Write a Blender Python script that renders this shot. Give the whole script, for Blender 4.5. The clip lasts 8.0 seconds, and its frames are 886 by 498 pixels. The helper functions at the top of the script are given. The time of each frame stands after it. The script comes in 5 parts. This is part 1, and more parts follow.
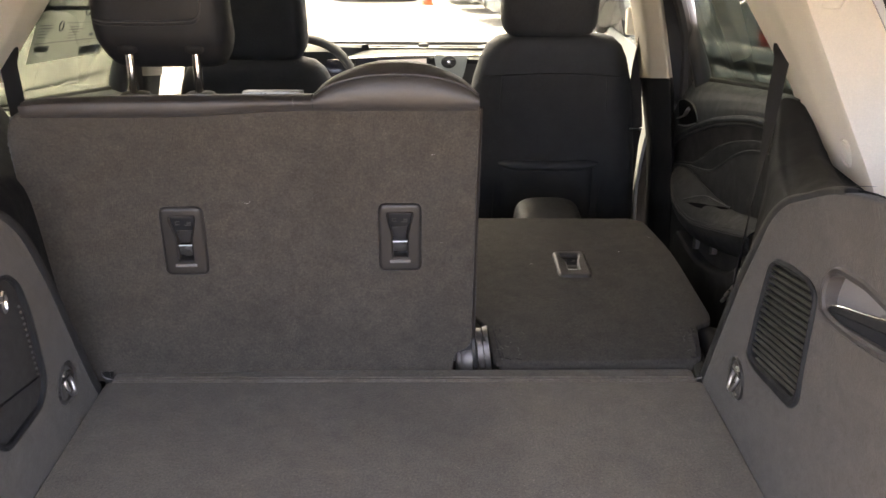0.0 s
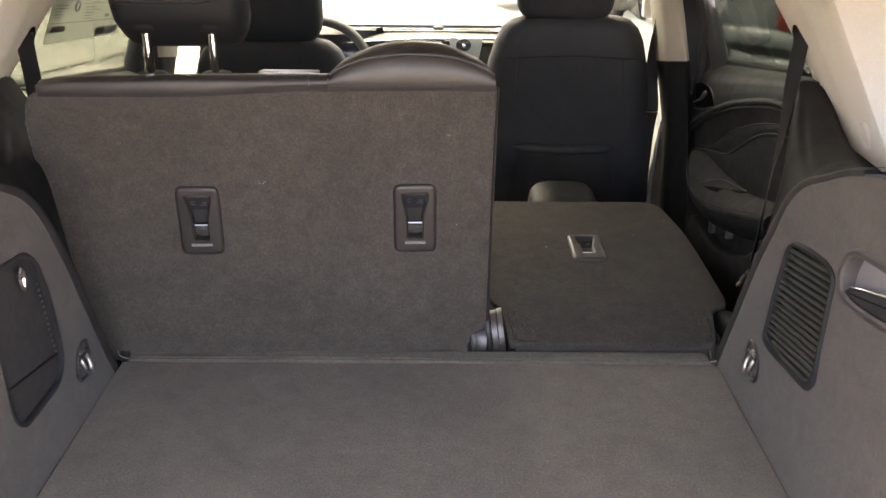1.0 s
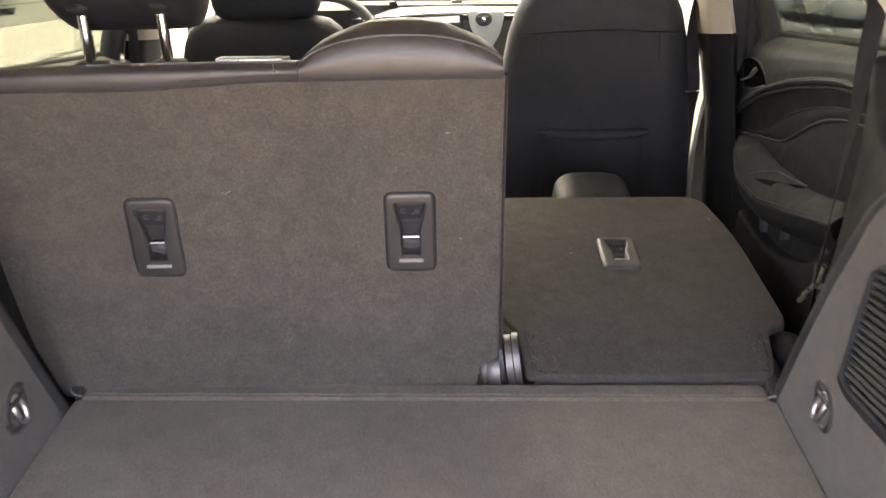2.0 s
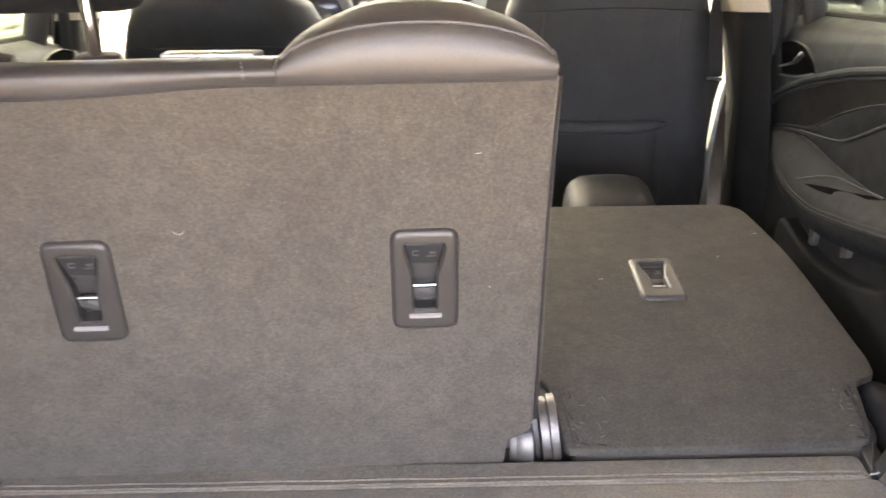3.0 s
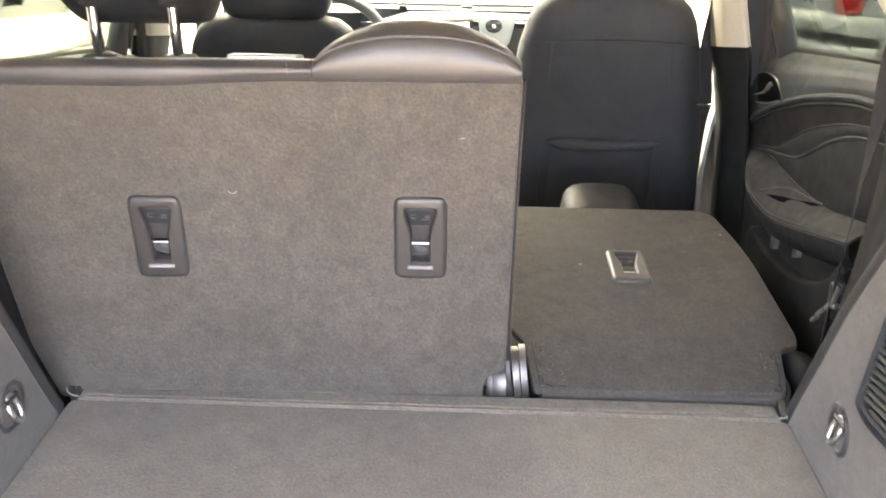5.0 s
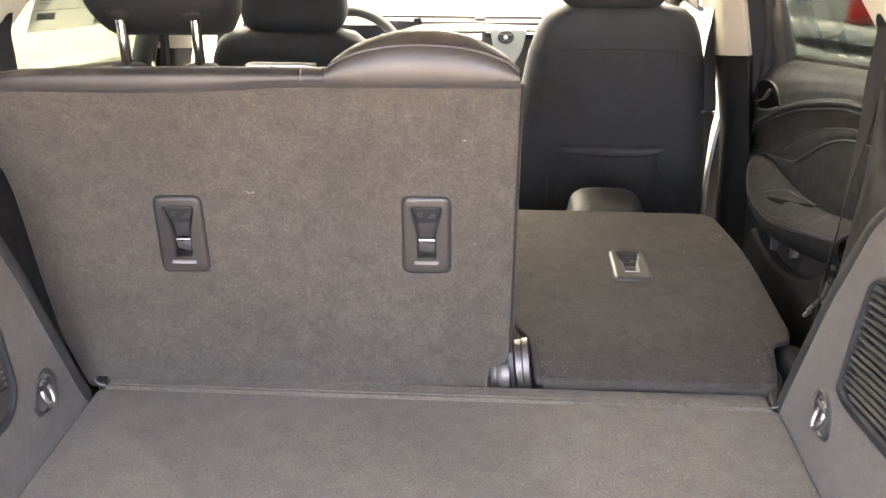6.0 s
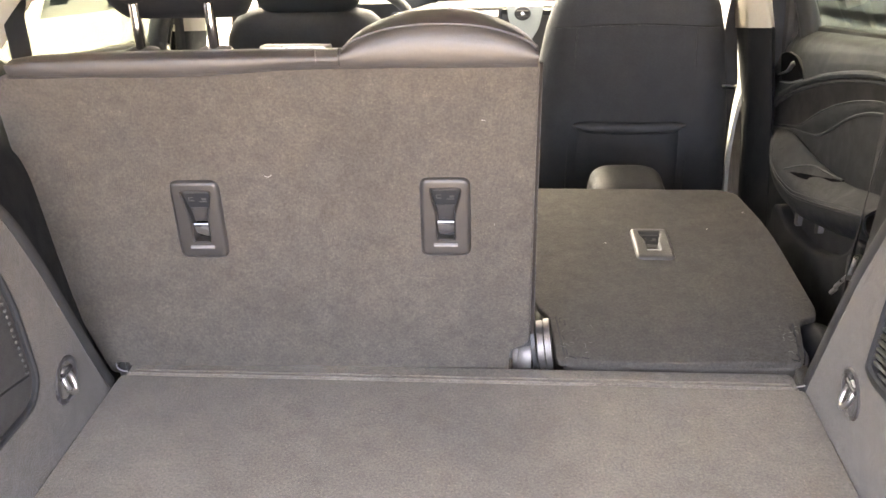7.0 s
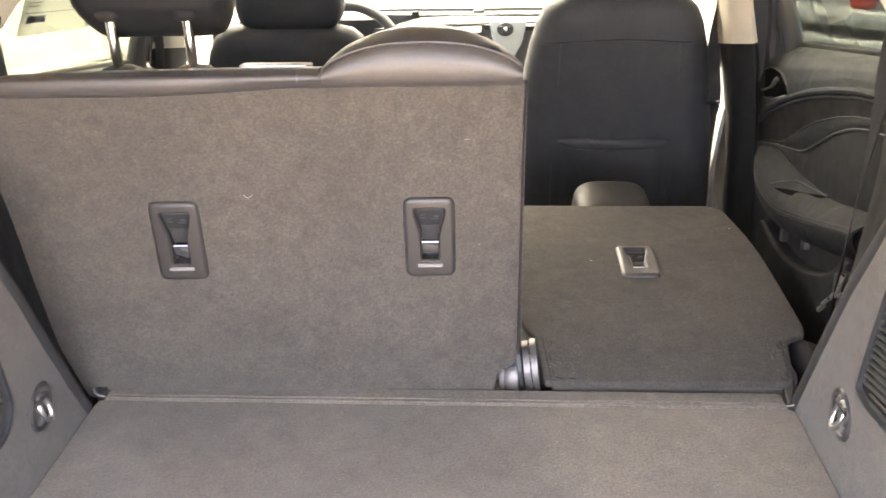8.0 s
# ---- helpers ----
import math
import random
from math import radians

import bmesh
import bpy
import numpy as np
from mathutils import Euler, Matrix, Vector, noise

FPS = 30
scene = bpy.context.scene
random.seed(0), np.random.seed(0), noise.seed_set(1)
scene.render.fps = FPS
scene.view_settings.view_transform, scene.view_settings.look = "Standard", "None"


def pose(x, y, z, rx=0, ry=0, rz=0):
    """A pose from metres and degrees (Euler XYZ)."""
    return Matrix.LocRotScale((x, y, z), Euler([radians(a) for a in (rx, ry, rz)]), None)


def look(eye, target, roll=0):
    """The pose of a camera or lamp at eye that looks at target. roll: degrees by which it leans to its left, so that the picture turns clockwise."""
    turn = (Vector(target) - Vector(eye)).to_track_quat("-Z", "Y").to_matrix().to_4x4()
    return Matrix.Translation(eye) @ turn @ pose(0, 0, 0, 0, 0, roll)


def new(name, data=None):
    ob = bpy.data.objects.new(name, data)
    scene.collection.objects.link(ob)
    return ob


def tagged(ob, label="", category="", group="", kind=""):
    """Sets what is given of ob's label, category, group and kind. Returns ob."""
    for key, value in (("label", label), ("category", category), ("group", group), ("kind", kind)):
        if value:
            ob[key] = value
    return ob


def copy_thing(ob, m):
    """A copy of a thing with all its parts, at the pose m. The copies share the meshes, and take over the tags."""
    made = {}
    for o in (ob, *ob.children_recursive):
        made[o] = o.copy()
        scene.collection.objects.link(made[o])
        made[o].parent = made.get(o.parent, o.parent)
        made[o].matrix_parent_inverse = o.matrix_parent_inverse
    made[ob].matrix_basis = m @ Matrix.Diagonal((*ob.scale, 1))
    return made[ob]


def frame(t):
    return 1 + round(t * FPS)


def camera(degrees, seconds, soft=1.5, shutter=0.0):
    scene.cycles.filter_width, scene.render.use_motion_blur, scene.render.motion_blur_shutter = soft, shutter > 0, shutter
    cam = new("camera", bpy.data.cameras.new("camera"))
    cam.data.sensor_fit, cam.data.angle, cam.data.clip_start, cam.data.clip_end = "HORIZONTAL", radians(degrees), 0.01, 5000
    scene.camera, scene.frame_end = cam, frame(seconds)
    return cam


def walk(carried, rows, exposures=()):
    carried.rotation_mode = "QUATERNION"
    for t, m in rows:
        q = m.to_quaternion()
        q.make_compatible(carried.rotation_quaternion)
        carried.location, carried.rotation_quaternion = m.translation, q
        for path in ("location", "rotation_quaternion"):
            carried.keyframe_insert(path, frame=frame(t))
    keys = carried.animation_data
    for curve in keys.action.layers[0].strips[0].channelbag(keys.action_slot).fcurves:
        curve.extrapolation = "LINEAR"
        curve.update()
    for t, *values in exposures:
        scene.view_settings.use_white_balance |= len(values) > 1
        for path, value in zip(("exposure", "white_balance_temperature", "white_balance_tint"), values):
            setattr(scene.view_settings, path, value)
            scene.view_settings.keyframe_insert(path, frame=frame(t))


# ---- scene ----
cam = camera(52.4, 8.0, shutter=0.5)
PATH = [
    (0, (-0.028, -0.064, 1.611), (0.009, 1.779, 0.837), 0.5),
    (0.5, (-0.033, -0.079, 1.615), (-0.021, 1.762, 0.832), 0.3),
    (1, (-0.032, -0.066, 1.603), (-0.023, 1.765, 0.8), 0.5),
    (1.5, (0.001, 0.033, 1.582), (-0.031, 1.851, 0.749), -0.4),
    (1.7, (0.023, 0.097, 1.571), (-0.044, 1.908, 0.726), -1.1),
    (2.8, (-0.051, 0.467, 1.519), (-0.072, 2.259, 0.63), -0.7),
    (3, (-0.066, 0.514, 1.505), (-0.04, 2.296, 0.598), -0.5),
    (3.5, (-0.067, 0.532, 1.495), (0.065, 2.313, 0.594), 1.2),
    (4, (-0.041, 0.411, 1.516), (0.051, 2.218, 0.663), 1.9),
    (4.5, (0.001, 0.234, 1.531), (-0.018, 2.042, 0.677), 1.2),
    (5, (-0.002, 0.226, 1.546), (-0.064, 2.04, 0.705), 0.7),
    (5.2, (-0.003, 0.215, 1.557), (-0.093, 2.041, 0.747), 0.7),
    (6.3, (0.029, 0.138, 1.557), (-0.086, 1.956, 0.73), -0.4),
    (6.5, (0.027, 0.148, 1.559), (-0.097, 1.954, 0.709), -1.0),
    (7, (0.021, 0.163, 1.555), (-0.126, 1.963, 0.696), -1.3),
    (7.5, (0.023, 0.168, 1.56), (-0.155, 1.97, 0.712), -1.8),
    (8, (0.019, 0.186, 1.555), (-0.093, 2.001, 0.723), -1.2),
]
walk(cam, [(t, look(eye, target, roll)) for t, eye, target, roll in PATH],
     exposures=[(0.0, 4.40, 9150, 13.5), (1.0, 4.53, 9150, 13.5), (1.5, 4.64, 9250, 13.5), (1.7, 4.82, 9250, 13.5), (2.8, 5.80, 9500, 12.5), (3.5, 6.30, 9300, 11.5), (4.0, 6.42, 9050, 9.5), (4.5, 6.12, 9050, 9.5), (5.2, 6.08, 9100, 10.5), (6.3, 5.62, 9400, 14.5), (6.5, 5.56, 9500, 14.5), (7.0, 6.02, 9500, 13.5), (8.0, 5.92, 9500, 13.5)])

# ---- sky and sun ----
world = bpy.data.worlds.new("sky")
scene.world = world
world.use_nodes = True
wn = world.node_tree.nodes
sky = wn.new("ShaderNodeTexSky")
sky.sky_type, sky.sun_disc = "NISHITA", False
SUN_UP, SUN_AZ = 58.0, -15.0        # elevation; bearing from straight ahead, minus to the left
sky.sun_elevation, sky.sun_rotation = radians(SUN_UP), radians(SUN_AZ)
sky.air_density, sky.dust_density, sky.ozone_density = 0.35, 5.0, 0.5
world.node_tree.links.new(sky.outputs["Color"], wn["Background"].inputs["Color"])
wn["Background"].inputs["Strength"].default_value = 0.25
sun = new("sun", bpy.data.lights.new("sun", "SUN"))
sun.data.energy, sun.data.angle, sun.data.color = 2.2, radians(0.6), (1.0, 0.95, 0.88)
su, sa = radians(SUN_UP), radians(SUN_AZ)
sun.matrix_world = look((0, 0, 6), (-math.sin(sa) * math.cos(su), -math.cos(sa) * math.cos(su), 6 - math.sin(su)))

# ---- materials ----
def material(name, colour, rough=0.6, metal=0.0, grain=0.0, grain_size=300.0, blotch=0.0, blotch_size=8.0, bump=0.0, bump_size=400.0,
             sheen=0.0, coat=0.0, fleck=0.0, gloss=0.5, cloud=0.0):
    """A surface with colour varied at two scales (fine grain, broad blotches) and a fine relief."""
    m = bpy.data.materials.new(name)
    m.use_nodes = True
    n, link = m.node_tree.nodes, m.node_tree.links.new
    b = n["Principled BSDF"]
    b.inputs["Roughness"].default_value, b.inputs["Metallic"].default_value = rough, metal
    b.inputs["Sheen Weight"].default_value, b.inputs["Coat Weight"].default_value = sheen, coat
    b.inputs["Base Color"].default_value = (*colour, 1)
    b.inputs["Specular IOR Level"].default_value = gloss
    at = n.new("ShaderNodeTexCoord").outputs["Object"]

    def noise_at(size, detail=3.0, rough_=0.6):
        t = n.new("ShaderNodeTexNoise")
        t.inputs["Scale"].default_value, t.inputs["Detail"].default_value, t.inputs["Roughness"].default_value = size, detail, rough_
        link(at, t.inputs["Vector"])
        return t.outputs["Fac"]

    def spread(fac, low, high, lo=0.3, hi=0.7):
        r = n.new("ShaderNodeMapRange")
        for key, v in (("From Min", lo), ("From Max", hi), ("To Min", low), ("To Max", high)):
            r.inputs[key].default_value = v
        link(fac, r.inputs["Value"])
        return r.outputs["Result"]

    def times(a, c):
        k = n.new("ShaderNodeMath")
        k.operation = "MULTIPLY"
        link(a, k.inputs[0])
        link(c, k.inputs[1])
        return k.outputs[0]

    value = None
    if grain:
        value = spread(noise_at(grain_size, 2.0, 0.7), 1 - grain, 1 + grain)
    if blotch:
        v = spread(noise_at(blotch_size, 4.0), 1 - blotch, 1 + blotch)
        value = times(value, v) if value else v
    if cloud:
        v = spread(noise_at(7.0, 5.0, 0.65), 1 - cloud, 1 + cloud, 0.35, 0.65)
        value = times(value, v) if value else v
    if fleck:
        f = spread(noise_at(grain_size * 1.7, 1.0), 1.0, 1.0 + fleck, 0.66, 0.76)
        value = times(value, f) if value else f
    if value:
        mix = n.new("ShaderNodeVectorMath")
        mix.operation = "SCALE"
        mix.inputs[0].default_value = colour
        link(value, mix.inputs["Scale"])
        link(mix.outputs[0], b.inputs["Base Color"])
        link(spread(noise_at(blotch_size * 2.3), max(0.02, rough - 0.07), min(1, rough + 0.07)), b.inputs["Roughness"])
    if bump:
        k = n.new("ShaderNodeBump")
        k.inputs["Strength"].default_value, k.inputs["Distance"].default_value = bump, 0.002
        link(noise_at(bump_size, 3.0), k.inputs["Height"])
        link(k.outputs["Normal"], b.inputs["Normal"])
    return m


def clear_glass(name, tint, rough=0.0):
    """Window glass: lets light straight through, tinted, with a mirror's gloss by Fresnel."""
    m = bpy.data.materials.new(name)
    m.use_nodes = True
    n, link = m.node_tree.nodes, m.node_tree.links.new
    n.remove(n["Principled BSDF"])
    thru, gloss, mix, edge, power, fres = (n.new("ShaderNode" + k) for k in ("BsdfTransparent", "BsdfGlossy", "MixShader", "LayerWeight", "Math", "MapRange"))
    thru.inputs["Color"].default_value = (*tint, 1)
    gloss.inputs["Roughness"].default_value = rough
    power.operation, power.inputs[1].default_value = "POWER", 5.0
    fres.inputs["To Min"].default_value, fres.inputs["To Max"].default_value = 0.03, 0.6
    link(edge.outputs["Facing"], power.inputs[0])
    link(power.outputs[0], fres.inputs["Value"])
    link(fres.outputs[0], mix.inputs[0])
    link(thru.outputs[0], mix.inputs[1])
    link(gloss.outputs[0], mix.inputs[2])
    link(mix.outputs[0], n["Material Output"].inputs["Surface"])
    return m


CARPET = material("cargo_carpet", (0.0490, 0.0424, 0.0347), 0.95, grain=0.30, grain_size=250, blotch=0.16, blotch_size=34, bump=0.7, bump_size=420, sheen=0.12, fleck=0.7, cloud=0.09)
# floor carpet: coarse flecks are its own, the paler base is painted-in light
CARPET_FLOOR_LIT = material("floor_carpet_lit", (0.1077, 0.0944, 0.0765), 0.95, grain=0.32, grain_size=260, blotch=0.13, blotch_size=30, bump=0.7, bump_size=420, sheen=0.12, fleck=0.9, cloud=0.08)
# folded back: real pilling, over a base darkened to hold its shade
CARPET_WORN_SHADED = material("pilled_carpet_shaded", (0.0345, 0.0310, 0.0266), 0.95, grain=0.34, grain_size=230, blotch=0.18, blotch_size=26, bump=0.8, bump_size=320, fleck=0.9, cloud=0.10)
FELT_PLAIN = material("plain_felt", (0.0400, 0.0355, 0.0310), 0.95, grain=0.25, grain_size=400, blotch=0.15, bump=0.6, bump_size=500)
CARPET_BLACK = material("black_carpet", (0.02, 0.02, 0.021), 0.95, grain=0.4, grain_size=420, blotch=0.15, bump=0.8, bump_size=500)
LEATHER = material("black_leather", (0.0350, 0.0362, 0.0385), 0.58, gloss=0.3, grain=0.12, grain_size=260, blotch=0.12, blotch_size=14, bump=0.35, bump_size=700)
# door leather darkened: the lower door's shade is kept in the colour
ARM_SKIN_SHADED = material("armrest_leather_shaded", (0.0150, 0.0163, 0.0172), 0.52, gloss=0.16, grain=0.12, grain_size=260, blotch=0.12, blotch_size=14, bump=0.3, bump_size=700)
# rear restraints' black leather, base lowered to carry their shade
HEADREST_SKIN_SHADED = material("headrest_leather_shaded", (0.0101, 0.0113, 0.0132), 0.52, gloss=0.22, grain=0.12, grain_size=260, blotch=0.12, blotch_size=14, bump=0.3, bump_size=700)
LEATHER_CAP = material("cap_leather", (0.0420, 0.0385, 0.0372), 0.38, grain=0.10, grain_size=260, blotch=0.10, blotch_size=12, bump=0.3, bump_size=650)
PLASTIC = material("black_plastic", (0.022, 0.022, 0.023), 0.48, grain=0.10, grain_size=350, blotch=0.10, bump=0.25, bump_size=900)
DOOR_SKIN = material("black_door_leather", (0.0280, 0.0330, 0.0335), 0.50, gloss=0.30, grain=0.12, grain_size=260, blotch=0.12, blotch_size=14, bump=0.3, bump_size=700)
PLASTIC_DARK = material("matt_black_plastic", (0.0180, 0.0192, 0.0210), 0.62, gloss=0.2, grain=0.10, grain_size=350, blotch=0.10, bump=0.25, bump_size=900)
# black plastic taken darker: deep shade on low trims is in the colour
PLASTIC_DEEP_SHADE = material("deep_black_plastic_shade", (0.0112, 0.0117, 0.0128), 0.65, gloss=0.15, grain=0.10, grain_size=350, blotch=0.10, bump=0.25, bump_size=900)
# near-black for recesses: their inner shade painted as colour
HOLLOW_SHADE = material("shaded_black_plastic", (0.003, 0.003, 0.0035), 0.95, gloss=0.03, blotch=0.1)
BEZEL = material("warm_dark_grey_plastic", (0.0272, 0.0252, 0.0240), 0.36, grain=0.08, grain_size=350, blotch=0.06, bump=0.2, bump_size=900)
PADDLE = material("smooth_grey_plastic", (0.0689, 0.0664, 0.0648), 0.28, grain=0.06, grain_size=350, blotch=0.05)
EDGING = material("charcoal_plastic_edging", (0.0243, 0.0247, 0.0247), 0.55, grain=0.08, grain_size=350, blotch=0.08, bump=0.25, bump_size=900)
GRIP_PALE = material("pale_polished_plastic", (0.2268, 0.2187, 0.2147), 0.22, blotch=0.05)
RIM_GREY = material("warm_grey_plastic", (0.0527, 0.0484, 0.0471), 0.5, grain=0.08, grain_size=350, blotch=0.06, bump=0.2, bump_size=800)
SILVER_PLASTIC = material("silver_grey_plastic", (0.2436, 0.2349, 0.2291), 0.30, grain=0.05, grain_size=500, blotch=0.06)
PLASTIC_GREY = material("dark_grey_plastic", (0.0323, 0.0306, 0.0306), 0.32, grain=0.08, grain_size=350, blotch=0.08, bump=0.2, bump_size=900)
PLASTIC_GLOSS = material("gloss_black_plastic", (0.012, 0.012, 0.013), 0.16, grain=0.05, blotch=0.08)
BEIGE = material("beige_trim", (0.85, 0.79, 0.68), 0.62, grain=0.04, grain_size=300, blotch=0.05, blotch_size=5, bump=0.15, bump_size=800)
# door pillars: khaki hue, with their dimmer light put in as darker beige
KHAKI_SHADED = material("khaki_beige_trim_shaded", (0.3995, 0.3570, 0.2805), 0.7, grain=0.06, grain_size=300, blotch=0.05, blotch_size=5, bump=0.15, bump_size=800)
HEADLINER = material("beige_headliner", (0.58, 0.55, 0.51), 0.95, grain=0.08, grain_size=500, blotch=0.05, bump=0.4, bump_size=700)
CHROME = material("chrome", (0.80, 0.80, 0.80), 0.12, 1.0, blotch=0.05)
VENT_SILVER = material("silver_painted_plastic", (0.30, 0.32, 0.30), 0.35, blotch=0.06, grain=0.04)
SATIN = material("satin_metal", (0.55, 0.55, 0.54), 0.32, 1.0, grain=0.08, blotch=0.10, blotch_size=40)
PIPING = material("brown_black_leather_piping", (0.020, 0.0165, 0.0155), 0.6, gloss=0.2, grain=0.1, blotch=0.1)
HINGE_METAL = material("dull_hinge_metal", (0.1445, 0.1360, 0.1318), 0.50, 0.8, grain=0.10, blotch=0.15, blotch_size=50)
# front door trim: pale tone puts the window's daylight into the colour
DOOR_PALE_LIT = material("pale_door_trim_lit", (0.2940, 0.3010, 0.2870), 0.55, grain=0.05, blotch=0.06)
STEEL = material("bare_steel", (0.42, 0.42, 0.41), 0.36, 1.0, grain=0.10, blotch=0.2, blotch_size=60)
THREAD_DARK = material("dark_grey_thread", (0.0567, 0.0551, 0.0535), 0.8, grain=0.1)
THREAD = material("grey_thread", (0.1053, 0.1013, 0.0972), 0.8, grain=0.1)
WEB = material("belt_webbing", (0.032, 0.031, 0.0315), 0.85, gloss=0.15, grain=0.25, grain_size=600, bump=0.6, bump_size=900)
NET_CLOTH = material("pocket_mesh_cloth", (0.0243, 0.0231, 0.0227), 0.9, grain=0.3, grain_size=500, blotch=0.1, blotch_size=30, bump=0.6, bump_size=700)
WOOD = material("dark_wood_trim", (0.0140, 0.0128, 0.0126), 0.40, grain=0.45, grain_size=34, blotch=0.40, blotch_size=9, gloss=0.2)
SLAT_GREY = material("grille_slat_plastic", (0.0470, 0.0502, 0.0429), 0.45, grain=0.06, blotch=0.06)
PAPER = material("window_sticker_paper", (0.80, 0.80, 0.77), 0.8, grain=0.03, blotch=0.04)
INK = material("printed_ink", (0.34, 0.35, 0.37), 0.8, grain=0.1)
ASPHALT = material("pale_concrete", (0.29, 0.28, 0.262), 0.9, grain=0.15, grain_size=90, blotch=0.15, blotch_size=0.6, bump=0.4, bump_size=120)
# for the added ground behind the car, dark so that it bounces less light
DIM_GROUND = material("dim_ground", (0.165, 0.152, 0.132), 0.9, grain=0.25, grain_size=80, blotch=0.15, blotch_size=0.7, bump=0.4, bump_size=120)
GRASS = material("grass", (0.10, 0.16, 0.04), 0.95, grain=0.4, grain_size=30, blotch=0.3, blotch_size=0.5, bump=0.8, bump_size=60)
PAINT_WHITE = material("white_car_paint", (0.78, 0.78, 0.77), 0.22, blotch=0.03, coat=0.6)
# white cars in the row: base lowered, dimming their sunlight by colour
PAINT_WHITE_DIMMED = material("white_car_paint_dimmed", (0.42, 0.43, 0.42), 0.26, blotch=0.04, coat=0.5)
PAINT_PEWTER = material("pewter_car_paint", (0.30, 0.315, 0.30), 0.24, blotch=0.03, coat=0.6)
PAINT_DARK = material("dark_car_paint", (0.03, 0.035, 0.04), 0.22, blotch=0.05, coat=0.6)
RUBBER = material("tyre_rubber", (0.02, 0.02, 0.02), 0.8, grain=0.2, bump=0.3)
LAMP_RED = material("red_lamp_lens", (0.30, 0.015, 0.015), 0.15, blotch=0.08, coat=0.6)
LAMP_CLEAR = material("clear_lamp_lens", (0.65, 0.66, 0.68), 0.10, 0.5, blotch=0.1)
SCREEN = material("display_glass", (0.015, 0.016, 0.022), 0.08, blotch=0.05)
SCREEN_LIT = material("lit_display", (0.3, 0.28, 0.28), 0.2, blotch=0.05)
SCREEN_LIT.node_tree.nodes["Principled BSDF"].inputs["Emission Color"].default_value = (1.0, 0.92, 0.90, 1)
SCREEN_LIT.node_tree.nodes["Principled BSDF"].inputs["Emission Strength"].default_value = 0.03
ORANGE = material("orange_barrier", (0.65, 0.12, 0.03), 0.6, blotch=0.1)
LINT = material("white_lint", (0.42, 0.41, 0.39), 0.9, grain=0.1)
for paper, through_colour in ((PAPER, (0.80, 0.80, 0.78, 1)), (INK, (0.42, 0.44, 0.50, 1))):
    # paper and ink let some daylight through
    tree = paper.node_tree
    tl, mx = tree.nodes.new("ShaderNodeBsdfTranslucent"), tree.nodes.new("ShaderNodeMixShader")
    tl.inputs["Color"].default_value, mx.inputs[0].default_value = through_colour, 0.7
    tree.links.new(tree.nodes["Principled BSDF"].outputs[0], mx.inputs[1])
    tree.links.new(tl.outputs[0], mx.inputs[2])
    tree.links.new(mx.outputs[0], tree.nodes["Material Output"].inputs["Surface"])
GLASS = clear_glass("windscreen_glass", (0.50, 0.532, 0.527))
PRIVACY = clear_glass("privacy_glass", (0.203, 0.224, 0.208))
GLASS_DARK = material("dark_car_glass", (0.012, 0.014, 0.014), 0.06, blotch=0.05)


# ---- mesh helpers ----
XC = -0.065                          # the car's middle


def side_x(s, x):
    """x on the right side (s = 1), or its mirror about the car's middle (s = -1)."""
    return x if s > 0 else 2 * XC - x


def finish(bm, sharp=38):
    bmesh.ops.remove_doubles(bm, verts=bm.verts, dist=1e-5)
    bmesh.ops.recalc_face_normals(bm, faces=bm.faces)
    for f in bm.faces:
        f.smooth = True
    lim = radians(sharp)
    for e in bm.edges:
        if len(e.link_faces) == 2 and e.calc_face_angle(0) > lim:
            e.smooth = False
    return bm


def part(name, bm, mat, parent=None, label="", sharp=38):
    """Links a bmesh as one mesh object under a thing or a part."""
    finish(bm, sharp)
    me = bpy.data.meshes.new(name)
    bm.to_mesh(me)
    bm.free()
    me.materials.append(mat)
    ob = new(name, me)
    if parent is not None:
        ob.parent = parent
        ob.matrix_parent_inverse = parent.matrix_world.inverted()
    if label:
        ob["label"] = label
    return ob


def thing(name, place, label, category, group="", kind=""):
    ob = new(name)
    ob.location = place
    bpy.context.view_layer.update()
    return tagged(ob, label, category, group, kind)


def loft(rings, closed=True, caps=True):
    """A skin over rings of equally many points."""
    bm = bmesh.new()
    rows = [[bm.verts.new(p) for p in r] for r in rings]
    n = len(rows[0])
    for a, b in zip(rows, rows[1:]):
        for i in range(n if closed else n - 1):
            j = (i + 1) % n
            bm.faces.new((a[i], a[j], b[j], b[i]))
    if caps and closed:
        bm.faces.new(rows[0][::-1])
        bm.faces.new(rows[-1])
    return bm


def join(*bms):
    out = bmesh.new()
    for b in bms:
        me = bpy.data.meshes.new("tmp")
        b.to_mesh(me)
        b.free()
        out.from_mesh(me)
        bpy.data.meshes.remove(me)
    return out


def moved(bm, m):
    bmesh.ops.transform(bm, matrix=m, verts=bm.verts)
    return bm


def box(lo, hi, bevel=0.0, seg=2):
    bm = bmesh.new()
    bmesh.ops.create_cube(bm, size=1)
    c = [(a + b) / 2 for a, b in zip(lo, hi)]
    d = [abs(b - a) for a, b in zip(lo, hi)]
    bmesh.ops.transform(bm, matrix=Matrix.Translation(c) @ Matrix.Diagonal((*d, 1)), verts=bm.verts)
    if bevel:
        bmesh.ops.bevel(bm, geom=bm.edges, offset=min(bevel, min(d) * 0.49), segments=seg, profile=0.5, affect="EDGES")
    return bm


